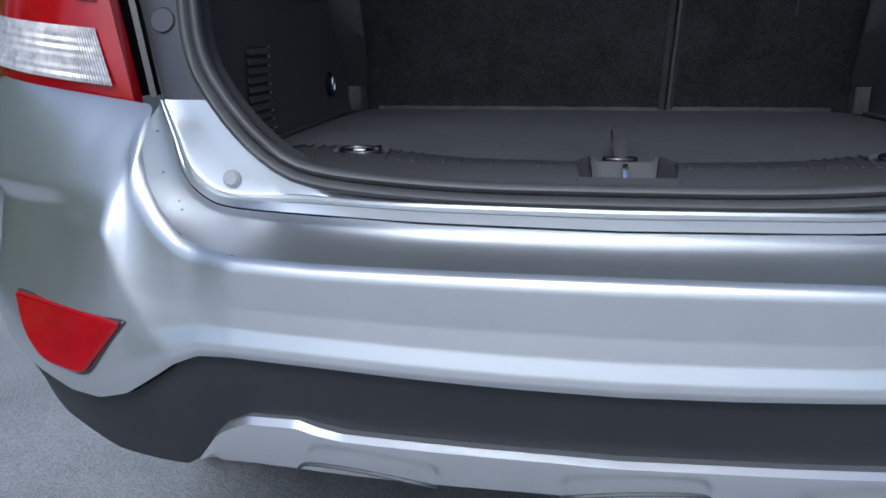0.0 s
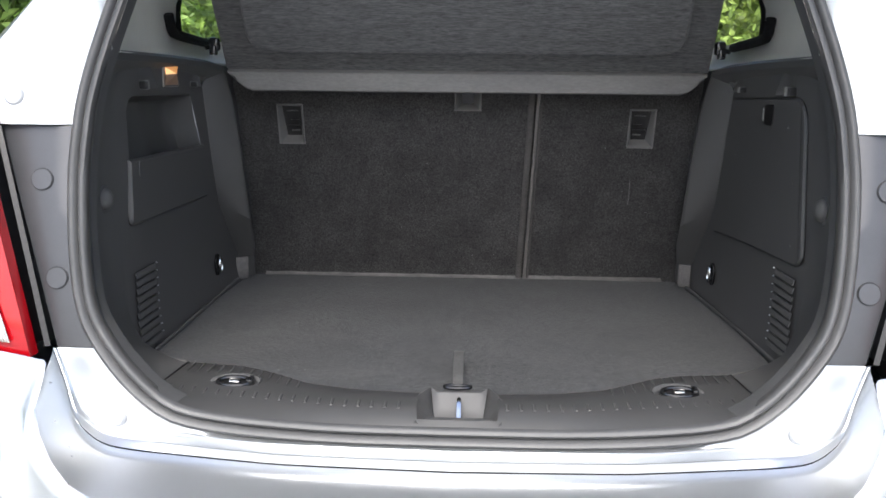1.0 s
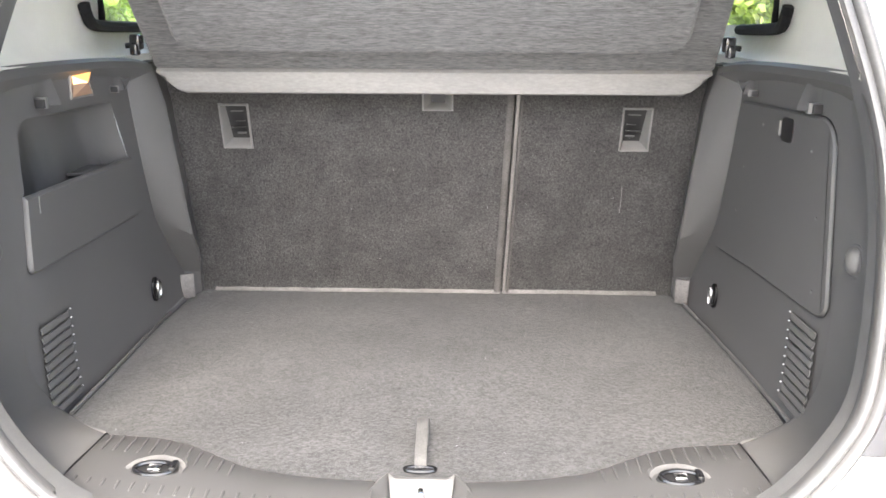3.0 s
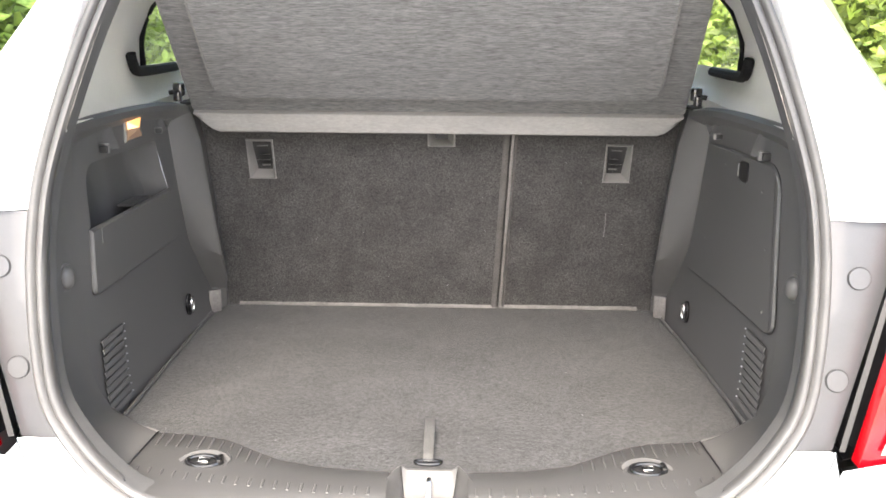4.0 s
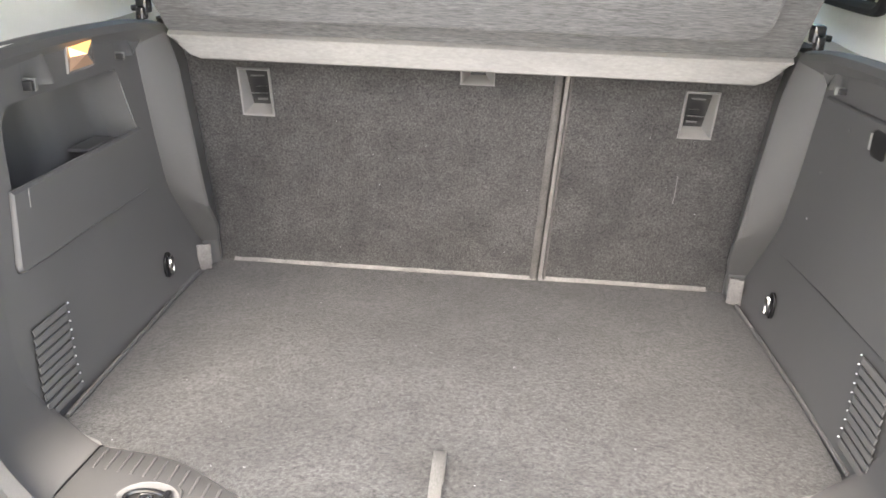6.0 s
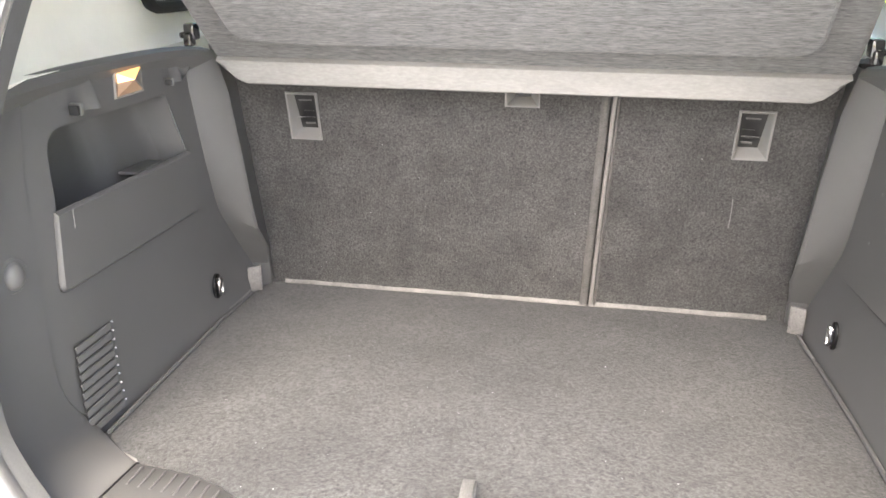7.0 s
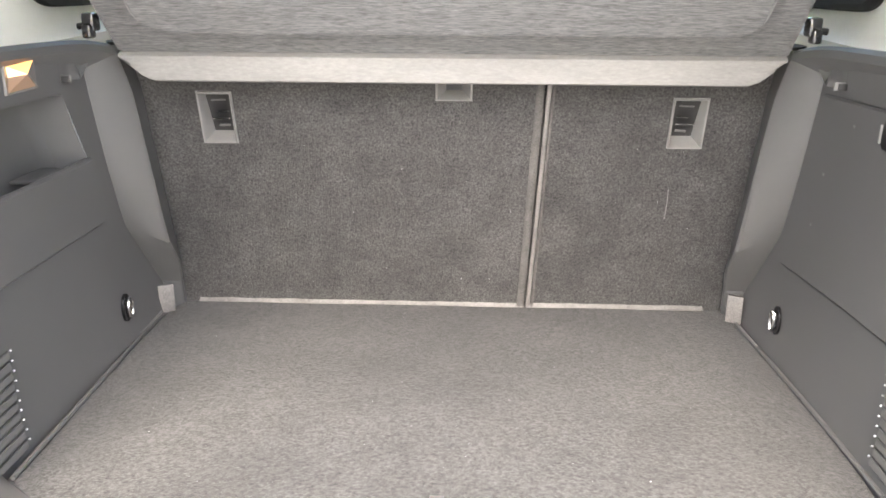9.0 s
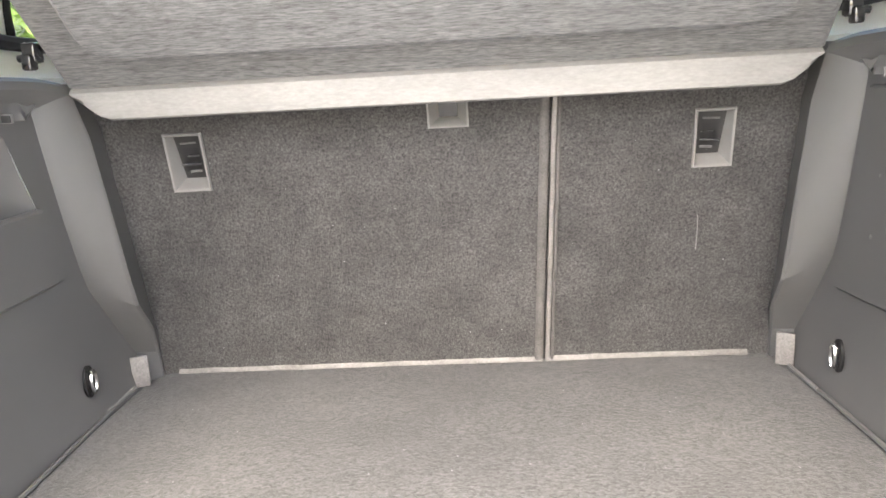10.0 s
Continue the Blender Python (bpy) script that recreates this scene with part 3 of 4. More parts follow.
# sill plate
cols = np.linspace(-.417, .417, 69)
knee_y = lambda x: float(np.interp(abs(x), (0, .15, .24, .34, .417), (-.128, -.124, -.112, -.100, -.088)))
rows = []
for x in cols:
    x_in = x * .94
    z_in = float(np.interp(abs(x_in), [q.x for q in half_line[:40]], [q.y for q in half_line[:40]]))
    start, end, knee = edge_y(x), opening_y(z_in) - .001, knee_y(x)
    top = FLOOR + .009 + .004 * (abs(x) / .417) ** 2
    row = [(x, start + .006, FLOOR - .012), (x, start, FLOOR + .001), (x, start - .006, FLOOR + .005), (x, (start + knee) / 2, (FLOOR + .006 + top) / 2), (x, knee + .006, top + .001)]
    for u in (.12, .40, .72, .93, 1.0):
        row.append((x + (x_in - x) * u, knee + (end - knee) * u, top + (z_in + .001 - top) * u + .003 * math.sin(math.pi * u)))
    row.append((x_in, end, z_in - .014))
    rows.append([Vector((a + CENTRE, b, c)) for a, b, c in row])
rows_end = rows[-1][1:-1]
sill = part("sill_trim", sheet(rows, skip=lambda i, j: j <= 6 and abs((cols[i] + cols[i + 1]) / 2 - .007) < .054), SILL_PLASTIC, car, "dark grey ribbed plastic sill trim")
bm = bmesh.new()
box(bm, (-.0019, -.0085, -.0010), (.0019, .0085, .0010), .0008, segments=1)
bmesh.ops.recalc_face_normals(bm, faces=bm.faces)
rib_mesh = bpy.data.meshes.new("rib")
bm.to_mesh(rib_mesh)
bm.free()
rib_mesh.materials.append(SILL_PLASTIC)
for k in range(-22, 23):
    x = k * .0182
    if abs(x) > .06:
        piece("rib", rib_mesh, pose(x + CENTRE, knee_y(x) + .004, FLOOR + .0098 + .004 * (abs(x) / .417) ** 2, 8, 0, 0), sill)
for sign in (-1, 1):
    for k in range(12):
        x = .225 + k * .0162
        piece("rib", rib_mesh, pose(sign * x + CENTRE, edge_y(x) - .030, FLOOR + .0056 + .002 * x / .41) @ Matrix.Diagonal((1, 2.3, 1, 1)), sill)

# side trim: the rounded rim from the seal to the wall, the wall itself, its upper roll and the corner by the backrest
RIM_B = [(.417, .043, .754), (.455, .060, .755), (.490, .086, .757), (.507, .090, .768), (.512, .078, .790), (.5135, .062, .815), (.514, .048, .850), (.514, .043, .90), (.514, .043, .96), (.514, .045, 1.03), (.513, .050, 1.13), (.509, .062, 1.222)]
rim_a = resample([Vector((p.x, opening_y(p.y), p.y)) for p in half_line if p.x > .390 and .765 < p.y < 1.226], 49)
rim_b = resample(curve(RIM_B, 8), 49)
WALL_Z = [.738, .775, .80, .87, .943, 1.060, 1.11, 1.160, 1.185, 1.205]
COLUMN_Z, COLUMN_Y = (.738, .80, .86, .932, .965, 1.04, 1.15, 1.222), (.636, .626, .580, .521, .507, .483, .455, .440)


seam_side = resample([Vector((q.x - CENTRE, q.y, q.z)) for q in reversed(rows_end)], 41)


def rim_front(z):
    return float(np.interp(z, [q[2] for q in RIM_B], [q[1] for q in RIM_B]))


def wall_x(y, z):
    """Half width of the boot's wall."""
    return .514 - .006 * min(1, max(0, (.80 - z) / .05)) - .006 * min(1.6, max(0, (y - .35) / .12)) * max(0, (.85 - z) / .1)


for sign in (-1, 1):
    flip = lambda x, y, z: Vector((CENTRE + sign * x, y, z))
    rows = []
    for k, (a, b) in enumerate(zip(rim_a, rim_b)):
        near = max(0, 1 - k / 9)
        row = [a + Vector((-.004, -.002, 0)), a + Vector((-.003, .006, 0))]
        for u in (.12, .3, .5, .7, .85, .94, 1.0):
            q = a.lerp(b, u)
            bow = .010 * math.sin(math.pi * u) * (1 - near)
            q += Vector((bow * .6, 0, -bow * .4 if q.z < .85 else 0))
            row.append(q.lerp(seam_side[round(u * 40)], near))
        row.append(b + Vector((.006, .006, 0)))
        rows.append([flip(*q) for q in row])
    side = part("side_trim", sheet(rows), PLASTIC, car, "dark grey moulded plastic boot side trim")
    part("trim_seam", tube(bmesh.new(), [Vector((CENTRE + sign * (q.x - CENTRE), q.y, q.z + .0008)) for q in rows_end], .0013, 6), BLACK, side)
    rows = []
    for z in WALL_Z:
        f = rim_front(z)
        last, post = float(np.interp(z, (1.06, 1.16), (.427, .378))), float(np.interp(z, COLUMN_Z, COLUMN_Y))
        row = [(wall_x(f, z) + .004, f - .012, z)] + [(wall_x(max(y, f + .004), z), max(y, f + .004), z) for y in (.095, .16, .22, .30, .34, last, (last + post) / 2, post)]
        rows.append([flip(*q) for q in row])
    pocket = (lambda i, j: 5 <= i <= 6 and 1 <= j <= 5) if sign < 0 else None
    part("side_wall", sheet(rows, skip=pocket), PLASTIC, side)
    # corner column between the wall and the backrest: a broad face, bent back below its knee
    rows = []
    for zw, ze, xe, ye in ((1.222, 1.215, .482, .484), (1.15, 1.145, .471, .503), (1.04, 1.03, .462, .518), (.965, .94, .457, .533), (.932, .897, .456, .546), (.86, .845, .466, .606), (.80, .795, .478, .640), (.738, .738, .482, .658)):
        yw = float(np.interp(zw, COLUMN_Z, COLUMN_Y))
        w, e = Vector((wall_x(yw, zw), yw, zw)), Vector((xe, ye, ze))
        back = Vector((.486, seat_y(ze) + .03, ze))
        rows.append([flip(*q) for q in (w, w.lerp(e, .06) + Vector((0, -.0012, 0)), w.lerp(e, .5) + Vector((0, -.002, 0)), w.lerp(e, .93) + Vector((0, -.0015, 0)), e + Vector((0, .002, 0)), e.lerp(back, .06), back)])
    part("corner_column", sheet(rows), PLASTIC, side, angle=25)
    # rolled upper edge that carries the shelf
    line = resample(curve([(.484, -.022, 1.223), (.505, .060, 1.223), (.512, .16, 1.224), (.512, .30, 1.224), (.508, .40, 1.222), (.498, .450, 1.219), (.486, .486, 1.212)], 6), 25)
    rows = []
    for q in line:
        rows.append([flip(q.x + dx, q.y, q.z + dz) for dx, dz in ((.010, -.030), (.001, -.020), (-.006, -.010), (-.004, .000), (.004, .005), (.014, .004), (.022, -.002), (.055, -.008))])
    part("upper_roll", sheet(rows), PLASTIC, side)
    # pale pillar trim and quarter window surround
    rows = []
    for z, xin in ((1.226, .527), (1.231, .556), (1.246, .572), (1.284, .580), (1.34, .576), (1.40, .548), (1.46, .49), (1.515, .39)):
        a = min((q for q in half_line if q.y > 1.1), key=lambda q: abs(q.y - z))
        y0 = opening_y(z)
        xin = max(xin, a.x + .02)
        rows.append([flip(*q) for q in ((a.x - .003, y0 - .002, z), (a.x + (xin - a.x) * .12, y0 + .03, z), (a.x + (xin - a.x) * .55, y0 + .10, z), (xin - .008, .22, z),
                    (xin, .38, z), (xin + .008, .47, z), (xin + .014 + .020 * (z > 1.28), .50 if z < 1.28 else .60, z), (xin + .05, .82, z), (xin + .06, 1.5, z))])
    # the trim goes on down behind the boot wall
    rows.insert(0, [flip(x, y, 1.16) for x, y in ((.562, .08), (.563, .10), (.564, .15), (.566, .22), (.568, .38), (.57, .47), (.575, .50), (.58, .82), (.59, 1.5))])
    part("pillar_trim", sheet(rows, skip=lambda i, j: 4 <= i <= 6 and j >= 6), PALE_TRIM, car, "pale grey pillar trim")
    bm = bmesh.new()
    tube(bm, curve([flip(.578, .462, 1.312), flip(.578, .468, 1.298), flip(.582, .490, 1.282), flip(.59, .55, 1.276), flip(.62, .82, 1.274)], 6), .0105, 8)
    tube(bm, curve([flip(.606, .592, 1.284), flip(.604, .590, 1.34), flip(.578, .590, 1.40), flip(.52, .590, 1.46)], 5), .006, 6)
    part("window_gasket", bm, MATT_BLACK, car, "black quarter window gasket")
    # small round buffer on the rim
    bm = bmesh.new()
    bmesh.ops.create_uvsphere(bm, u_segments=20, v_segments=12, radius=1.0, matrix=Matrix.Translation(flip(.5125, .003, 1.014)) @ Matrix.Diagonal((.011, .0145, .0165, 1)))
    pad = part("round_button", bm, HOUSING, side, "small domed button")
    bm = bmesh.new()
    disc(bm, flip(.5145, .003, 1.014), (-sign, -.12, 0), .021, .0025, 24, .001)
    part("button_rim", bm, PLASTIC, pad)
    # louvres: slats over a dark sheet that paints the slots' shade, with a small bright bead at the rear end of each
    low_z, high_z, rear_y = (.764, .884, .163) if sign < 0 else (.778, .897, .151)
    pitch = (high_z - low_z) / 9
    bm = bmesh.new()
    box(bm, (-.0010, -.039, -.0046), (.0010, .039, .0046), .0008, segments=1)
    slat = bpy.data.meshes.new("slat")
    bmesh.ops.recalc_face_normals(bm, faces=bm.faces)
    bm.to_mesh(slat)
    bm.free()
    slat.materials.append(PLASTIC)
    lay = [[flip(wall_x(rear_y - .04, z) - .0018, y, z) for y in (rear_y - .080, rear_y - .04, rear_y)] for z in sorted((low_z - .008, .80, high_z + .002))]
    vent = part("vent", sheet(lay), VENT_SHADE, side, "slotted air vent")
    bead = bpy.data.meshes.new("bead")
    bm = bmesh.new()
    bmesh.ops.create_icosphere(bm, subdivisions=1, radius=.0016)
    bm.to_mesh(bead)
    bm.free()
    bead.materials.append(PAD)
    for k in range(10):
        z = low_z + k * pitch
        piece("slat", slat, pose(CENTRE + sign * (wall_x(rear_y, z) - .0034), rear_y - .040, z - .0048, 0, sign * 14, 0), vent)
        piece("bead", bead, pose(CENTRE + sign * (wall_x(rear_y, z) - .0050), rear_y + .001, z + .001), vent)
    # lashing ring in the wall
    bm = bmesh.new()
    c = flip(wall_x(.473, .812) - .002, .473, .812)
    disc(bm, c, (-sign, 0, 0), .014, .006, 20, .002, 1.0)
    for v in bm.verts:
        v.co.z = c.z + (v.co.z - c.z) * 1.65
    cup = part("lashing_eye", bm, GLOSS_BLACK, side, "chromed lashing eye in a black cup")
    bm = bmesh.new()
    tube(bm, [flip(wall_x(.473, .812) - .011, .473 + .007 * math.cos(a), .812 + .016 * math.sin(a)) for a in np.linspace(0, 2 * math.pi, 17)[:-1]], .0026, 6, closed=True)
    part("ring", bm, CHROME, cup)
    # pale locating tab by the backrest
    bm = bmesh.new()
    box(bm, (-.0130, -.003, -.025), (.0130, .003, .025), .0015)
    bmesh.ops.transform(bm, matrix=Matrix.Translation(flip(.494 if sign < 0 else .487, .602, .776)) @ Matrix.Rotation(sign * radians(-28), 4, "Z"), verts=bm.verts)
    part("locating_tab", bm, EDGE_STRIP, side, "pale grey tab")
    # bag hooks under the roll: a scooped back, a cheek and a peg
    for y0, y1, z0, z1, k in ((.147, .195, 1.172, 1.207, 1.0), (.379, .420, 1.175, 1.199, .7)):
        rows = []
        for v in np.linspace(0, 1, 6):
            z = z1 + (z0 - z1) * v
            rows.append([flip(.515 - d, y, z) for y, d in ((y0, .001), (y0 + .004, .0015), (y0 + .2 * (y1 - y0), .0005), (y1 - .35 * (y1 - y0), .001 + .004 * k * v), (y1 - .006, .003 + .012 * k * v), (y1, .003 + .012 * k * v), (y1 + .001, 0))])
        hook = part("bag_hook", sheet(rows), PLASTIC, side, "moulded bag hook")
        bm = bmesh.new()
        lo, hi = sorted((flip(.498 + .004 * (1 - k), 0, 0).x, flip(.514, 0, 0).x))
        box(bm, (lo, y0 + .001, z0 - .002), (hi, y0 + .0075 * k, z0 + .013 * k), .0015)
        part("hook_peg", bm, PLASTIC_LIGHT, hook)
        # Solid dark block in place of the shaded slot beside the peg.
        bm = bmesh.new()
        box(bm, (lo + .004, y0 - .006 * k, z0 - .001), (hi, y0 - .0005, z0 + .011 * k), .001)
        part("peg_slot_shade", bm, DARK_RECESS, hook)
        if k < 1:
            fin = [[flip(.514, y1 + .055, 1.200), flip(.514, y1 + .025, 1.196), flip(.514, y1, 1.198)], [flip(.508, y1 + .050, 1.199), flip(.503, y1 + .022, 1.192), flip(.502, y1 - .002, 1.180)], [flip(.514, y1 + .035, 1.191), flip(.512, y1 + .012, 1.182), flip(.504, y1 - .004, 1.174)]]
            part("hook_fin", sheet(fin), PLASTIC_LIGHT, hook)
    # lashing eyes sunk in the sill
    cx, cy = .315, -.056
    bm = bmesh.new()
    plate(bm, rounded([Vector(q) for q in ((-.036, -.019), (.036, -.019), (.036, .024), (-.036, .024))], (.012,) * 4), .0025, lambda u, v, h: flip(cx, 0, FLOOR + .0075) + Vector((u, cy + v, h + v * .10)), .002)
    cup = part("lashing_eye", bm, SILL_PLASTIC, sill, "chromed lashing eye sunk in the sill")
    bm = bmesh.new()
    disc(bm, flip(cx, cy - .003, FLOOR + .0095), (0, 0, 1), .029, .0015, 28, .0005, .5)
    part("cup", bm, DARK_RECESS, cup)
    bm = bmesh.new()
    tube(bm, [flip(cx, cy - .003, FLOOR + .0135) + Vector((.024 * math.cos(a), .0115 * math.sin(a), .002 * math.sin(a))) for a in np.linspace(0, 2 * math.pi, 25)[:-1]], .0030, 8, closed=True)
    part("ring", bm, GLOSS_BLACK, cup)
    # Lighter plastic than the sill: the sky's gloss on the scoop, put into colour.
    scoop = []
    for r, q, z in ((.0300, .0165, .0085), (.0330, .0205, .0092), (.0365, .0275, .0125), (.0385, .0300, .0118)):
        scoop.append([flip(cx, cy - .003, FLOOR + z) + Vector((r * math.cos(a), q * math.sin(a), .003 * math.sin(a))) for a in np.linspace(.1, math.pi - .1, 15)])
    part("scoop", sheet(scoop), HOUSING, cup, "smooth grey scooped surround, paler for painted sky gloss")
    bm = bmesh.new()
    box(bm, flip(cx, cy - .008, FLOOR + .010) - Vector((.008, 0, 0)), flip(cx, cy + .004, FLOOR + .016) + Vector((.008, 0, 0)), .002)
    part("hinge_block", bm, CHROME, cup)
    bm = bmesh.new()
    box(bm, flip(cx, cy - .010, FLOOR + .010) + Vector((.018, 0, 0)), flip(cx, cy + .010, FLOOR + .019) + Vector((.027, 0, 0)), .003)
    part("hinge_block", bm, GLOSS_BLACK, cup)
    if sign < 0:
        left_trim = side
    else:
        right_trim = side

# left wall: open pocket with its flap, and the lit boot lamp
flip = lambda x, y, z: Vector((CENTRE - x, y, z))
bm = bmesh.new()
lo, hi = 1.060, 1.160
rows = []
for u in np.linspace(0, 1, 25):
    low_end, high_end = .095 + .332 * u, .095 + .283 * u
    d = .514 + float(np.interp(u, (0, .04, .10, .60, .68, .95, 1), (0, .055, .090, .090, .062, .050, 0)))
    at = lambda z: high_end + (low_end - high_end) * min(1, max(0, (hi - z) / (hi - lo)))
    rows.append([flip(x, at(z), z) for x, z in ((.514, hi), (.514 + (d - .514) * .6, hi - .003), (d, hi - .014), (d + .002, 1.11), (d, lo), (d, lo - .045), (.517, lo - .055))])
grid(bm, rows)
arc = [Vector((.095 + .030 - .030 * math.sin(a), hi - .030 + .030 * math.cos(a))) for a in np.linspace(0, math.pi / 2, 9)]
bm.faces.new([bm.verts.new(flip(wall_x(q.x, q.y), q.x, q.y)) for q in [*arc, Vector((.095, hi))]])
pocket = part("pocket", bm, PLASTIC, left_trim, "open storage pocket")
bm = bmesh.new()
box(bm, flip(.566, .312, 1.050), flip(.535, .392, 1.055), .0015)
part("pocket_ledge", bm, PLASTIC, pocket)
# Thin upright line, paler than the pocket's plastic.
bm = bmesh.new()
tube(bm, [flip(.6030, .175, 1.142), flip(.6030, .178, 1.075)], .0007, 5)
part("pocket_pale_line", bm, PLASTIC_LIGHT, pocket)
bm = bmesh.new()
out = rounded([Vector(q) for q in ((.088, 1.063), (.076, .960), (.445, .960), (.462, .988), (.431, 1.063))], (.0, .016, .013, .014, .004))
plate(bm, out, .0065, lambda u, v, h: flip(wall_x(u, v) - h, u, v), .004)
flap = part("pocket_flap", bm, PLASTIC, left_trim)
bm = bmesh.new()
tube(bm, [flip(.5134, q.x, q.y) for q in [p + (p - Vector((.27, 1.01))).normalized() * .0010 for p in out[1:]]], .0005, 6)
part("flap_joint", bm, DARK_RECESS, left_trim)
bm = bmesh.new()
tube(bm, [flip(.5072, .1165, 1.060), flip(.5072, .1155, 1.036)], .0007, 5)
part("flap_seam", bm, PLASTIC_LIGHT, flap)

bm = bmesh.new()
plate(bm, [Vector(q) for q in ((.2460, 1.174), (.3160, 1.174), (.3160, 1.212), (.2480, 1.210))], .003, lambda u, v, h: flip(.5135 - h, u, v), .001)
boot_lamp = part("boot_lamp", bm, LAMP_LENS, left_trim, "lit boot lamp with a faceted lens")
LENS = ((.5095, .2515, 1.207), (.5095, .3130, 1.210), (.5095, .3120, 1.178), (.5095, .2480, 1.177), (.4985, .2760, 1.1965), (.5080, .2500, 1.195))


def facet(name, corners, mat, label=""):
    bm = bmesh.new()
    bm.faces.new([bm.verts.new(flip(*LENS[k])) for k in corners])
    return part(name, bm, mat, boot_lamp, label, smooth=False)


facet("glowing_lens", (0, 4, 5), LAMP_CORE, "glowing yellow-white lens")
facet("glowing_lens", (0, 1, 4), LAMP_GLOW, "glowing orange lens")
facet("facet", (1, 2, 4), LAMP_LENS)
facet("facet", (4, 2, 3, 5), LAMP_WARM, "dim warm lens")
bm = bmesh.new()
tube(bm, [flip(*LENS[4]), flip(*LENS[2])], .0010, 5)
part("lens_ridge", bm, CLEAR, boot_lamp)

# right wall: access cover with its turn knob and clips
flip = lambda x, y, z: Vector((CENTRE + x, y, z))
out = rounded([Vector(q) for q in ((.440, 1.162), (.118, 1.168), (.090, 1.148), (.052, .932), (.074, .917), (.300, .909), (.505, .896))], (.01, .018, .018, .014, .014, .04, .01))
bm = bmesh.new()
plate(bm, out, .0042, lambda u, v, h: flip(wall_x(u, v) - h, u, v), .0028)
cover = part("access_cover", bm, PLASTIC, right_trim, "flush access cover with a turn knob")
bm = bmesh.new()
tube(bm, [flip(.5133, q.x, q.y) for q in [p + (p - Vector((.25, 1.0))).normalized() * .001 for p in out]], .0009, 6, closed=True)
part("cover_joint", bm, BLACK, right_trim)
# Flat black plate that paints the shaded hole beside the knob.
bm = bmesh.new()
plate(bm, rounded([Vector(q) for q in ((.216, 1.122), (.258, 1.122), (.258, 1.156), (.216, 1.156))], (.010,) * 4), .0012, lambda u, v, h: flip(.5099 - h, u, v), .0003)
part("knob_recess_shade", bm, BLACK, cover)
bm = bmesh.new()
box(bm, flip(.5065, .2590, 1.128), flip(.511, .2630, 1.150), .0015)
part("turn_knob", bm, PLASTIC_LIGHT, cover)
for y, z in ((.150, 1.122), (.330, 1.136), (.395, 1.06), (.41, .985), (.112, 1.04), (.098, .945)):
    bm = bmesh.new()
    disc(bm, flip(.5100, y, z), (-1, 0, 0), .0024, .0012, 8, .0004)
    part("clip", bm, PLASTIC_LIGHT, cover)

# lock striker in its moulded recess
MID = .003
rows = []
for u in np.linspace(-1, 1, 21):
    horn = .008 * max(0, (abs(u) - .76) / .24) ** 1.5
    t, b = .0395 * u, .034 * u
    rows.append([Vector((MID + x, y, FLOOR + z)) for x, y, z in ((t, -.050, .002), (t, -.054, .004 + horn * .6), (t, -.058, .004 + horn), (t, -.061, .001 + horn),
                (t * .5 + b * .5, -.071, -.013 + horn * .4), (b, -.082, -.026), (b, -.089, -.029), (b, -.120, -.029), (b, -.147, -.027), (b, -.151, -.006))])
latch = part("striker_housing", sheet(rows), HOUSING, car, "grey plastic lock striker housing")
for s_ in (-1, 1):
    rows = []
    for v in np.linspace(0, 1, 8):
        y = -.056 - .095 * v
        inner_x, bend = .0395 - .0055 * min(1, v * 3), math.sin(min(1, v * 2.2) * math.pi / 2)
        outer_x, foot = .041 + .021 * bend - .006 * max(0, v - .85) / .15, FLOOR - .029 * min(1, v * 3.2)
        crown = FLOOR + .0075 - .010 * max(0, (v - .75) / .25) + .004 * (1 - bend)
        rows.append([Vector((MID + s_ * x, y, z)) for x, z in ((inner_x, foot), (inner_x + .10 * (outer_x - inner_x), foot + .35 * (crown - foot)), (inner_x + .5 * (outer_x - inner_x), foot + .78 * (crown - foot)), (outer_x - .001, crown), (outer_x + .001, crown - .001))])
    part("housing_cheek", sheet(rows), SILL_PLASTIC, latch)
# Thin black slab for the slot's shade; the housing floor is uncut.
bm = bmesh.new()
box(bm, (MID - .014, -.122, FLOOR - .0295), (MID + .014, -.098, FLOOR - .0275), .0008)
part("striker_slot_shade", bm, BLACK, latch)
bm = bmesh.new()
tube(bm, curve([(MID, -.070, FLOOR - .030), (MID, -.071, FLOOR - .008), (MID, -.077, FLOOR + .001), (MID, -.086, FLOOR - .002), (MID, -.098, FLOOR - .016), (MID, -.108, FLOOR - .030)], 5), .0040, 8)
part("striker", bm, CHROME, latch, "chromed lock striker loop")

# ---- boot floor ----
floor_rows = []
for v in np.linspace(0, 1, 41):
    row = []
    for u in np.linspace(-1, 1, 61):
        y_back = .672
        a = abs(u)
        if a < .835:
            y_front = edge_y(a / .835 * .417)
            x_front = u / .835 * .417
        else:
            k = (a - .835) / .165
            q = rim_b[min(8, int(round(k * 8)))]
            x_front, y_front = math.copysign(q.x, u), q.y
        x_back = u * .478 if a < .93 else math.copysign(.4445 + (a - .93) / .07 * .045, u)
        p = Vector((x_front, y_front)).lerp(Vector((x_back, y_back)), v)
        full = .512 - .012 * v
        p.x = max(-full, min(full, p.x + (u * full - p.x) * math.sin(math.pi * v) ** .5 * .95))
        wave = .0012 * noise.noise((p.x * 6, p.y * 6, 1)) - .004 * (a ** 24)
        row.append(Vector((p.x + CENTRE, p.y, FLOOR + wave)))
    floor_rows.append(row)
mat_thing = thing("boot_floor_board", (0, .3, FLOOR), "dark grey speckled carpet boot floor board", "boot floor")
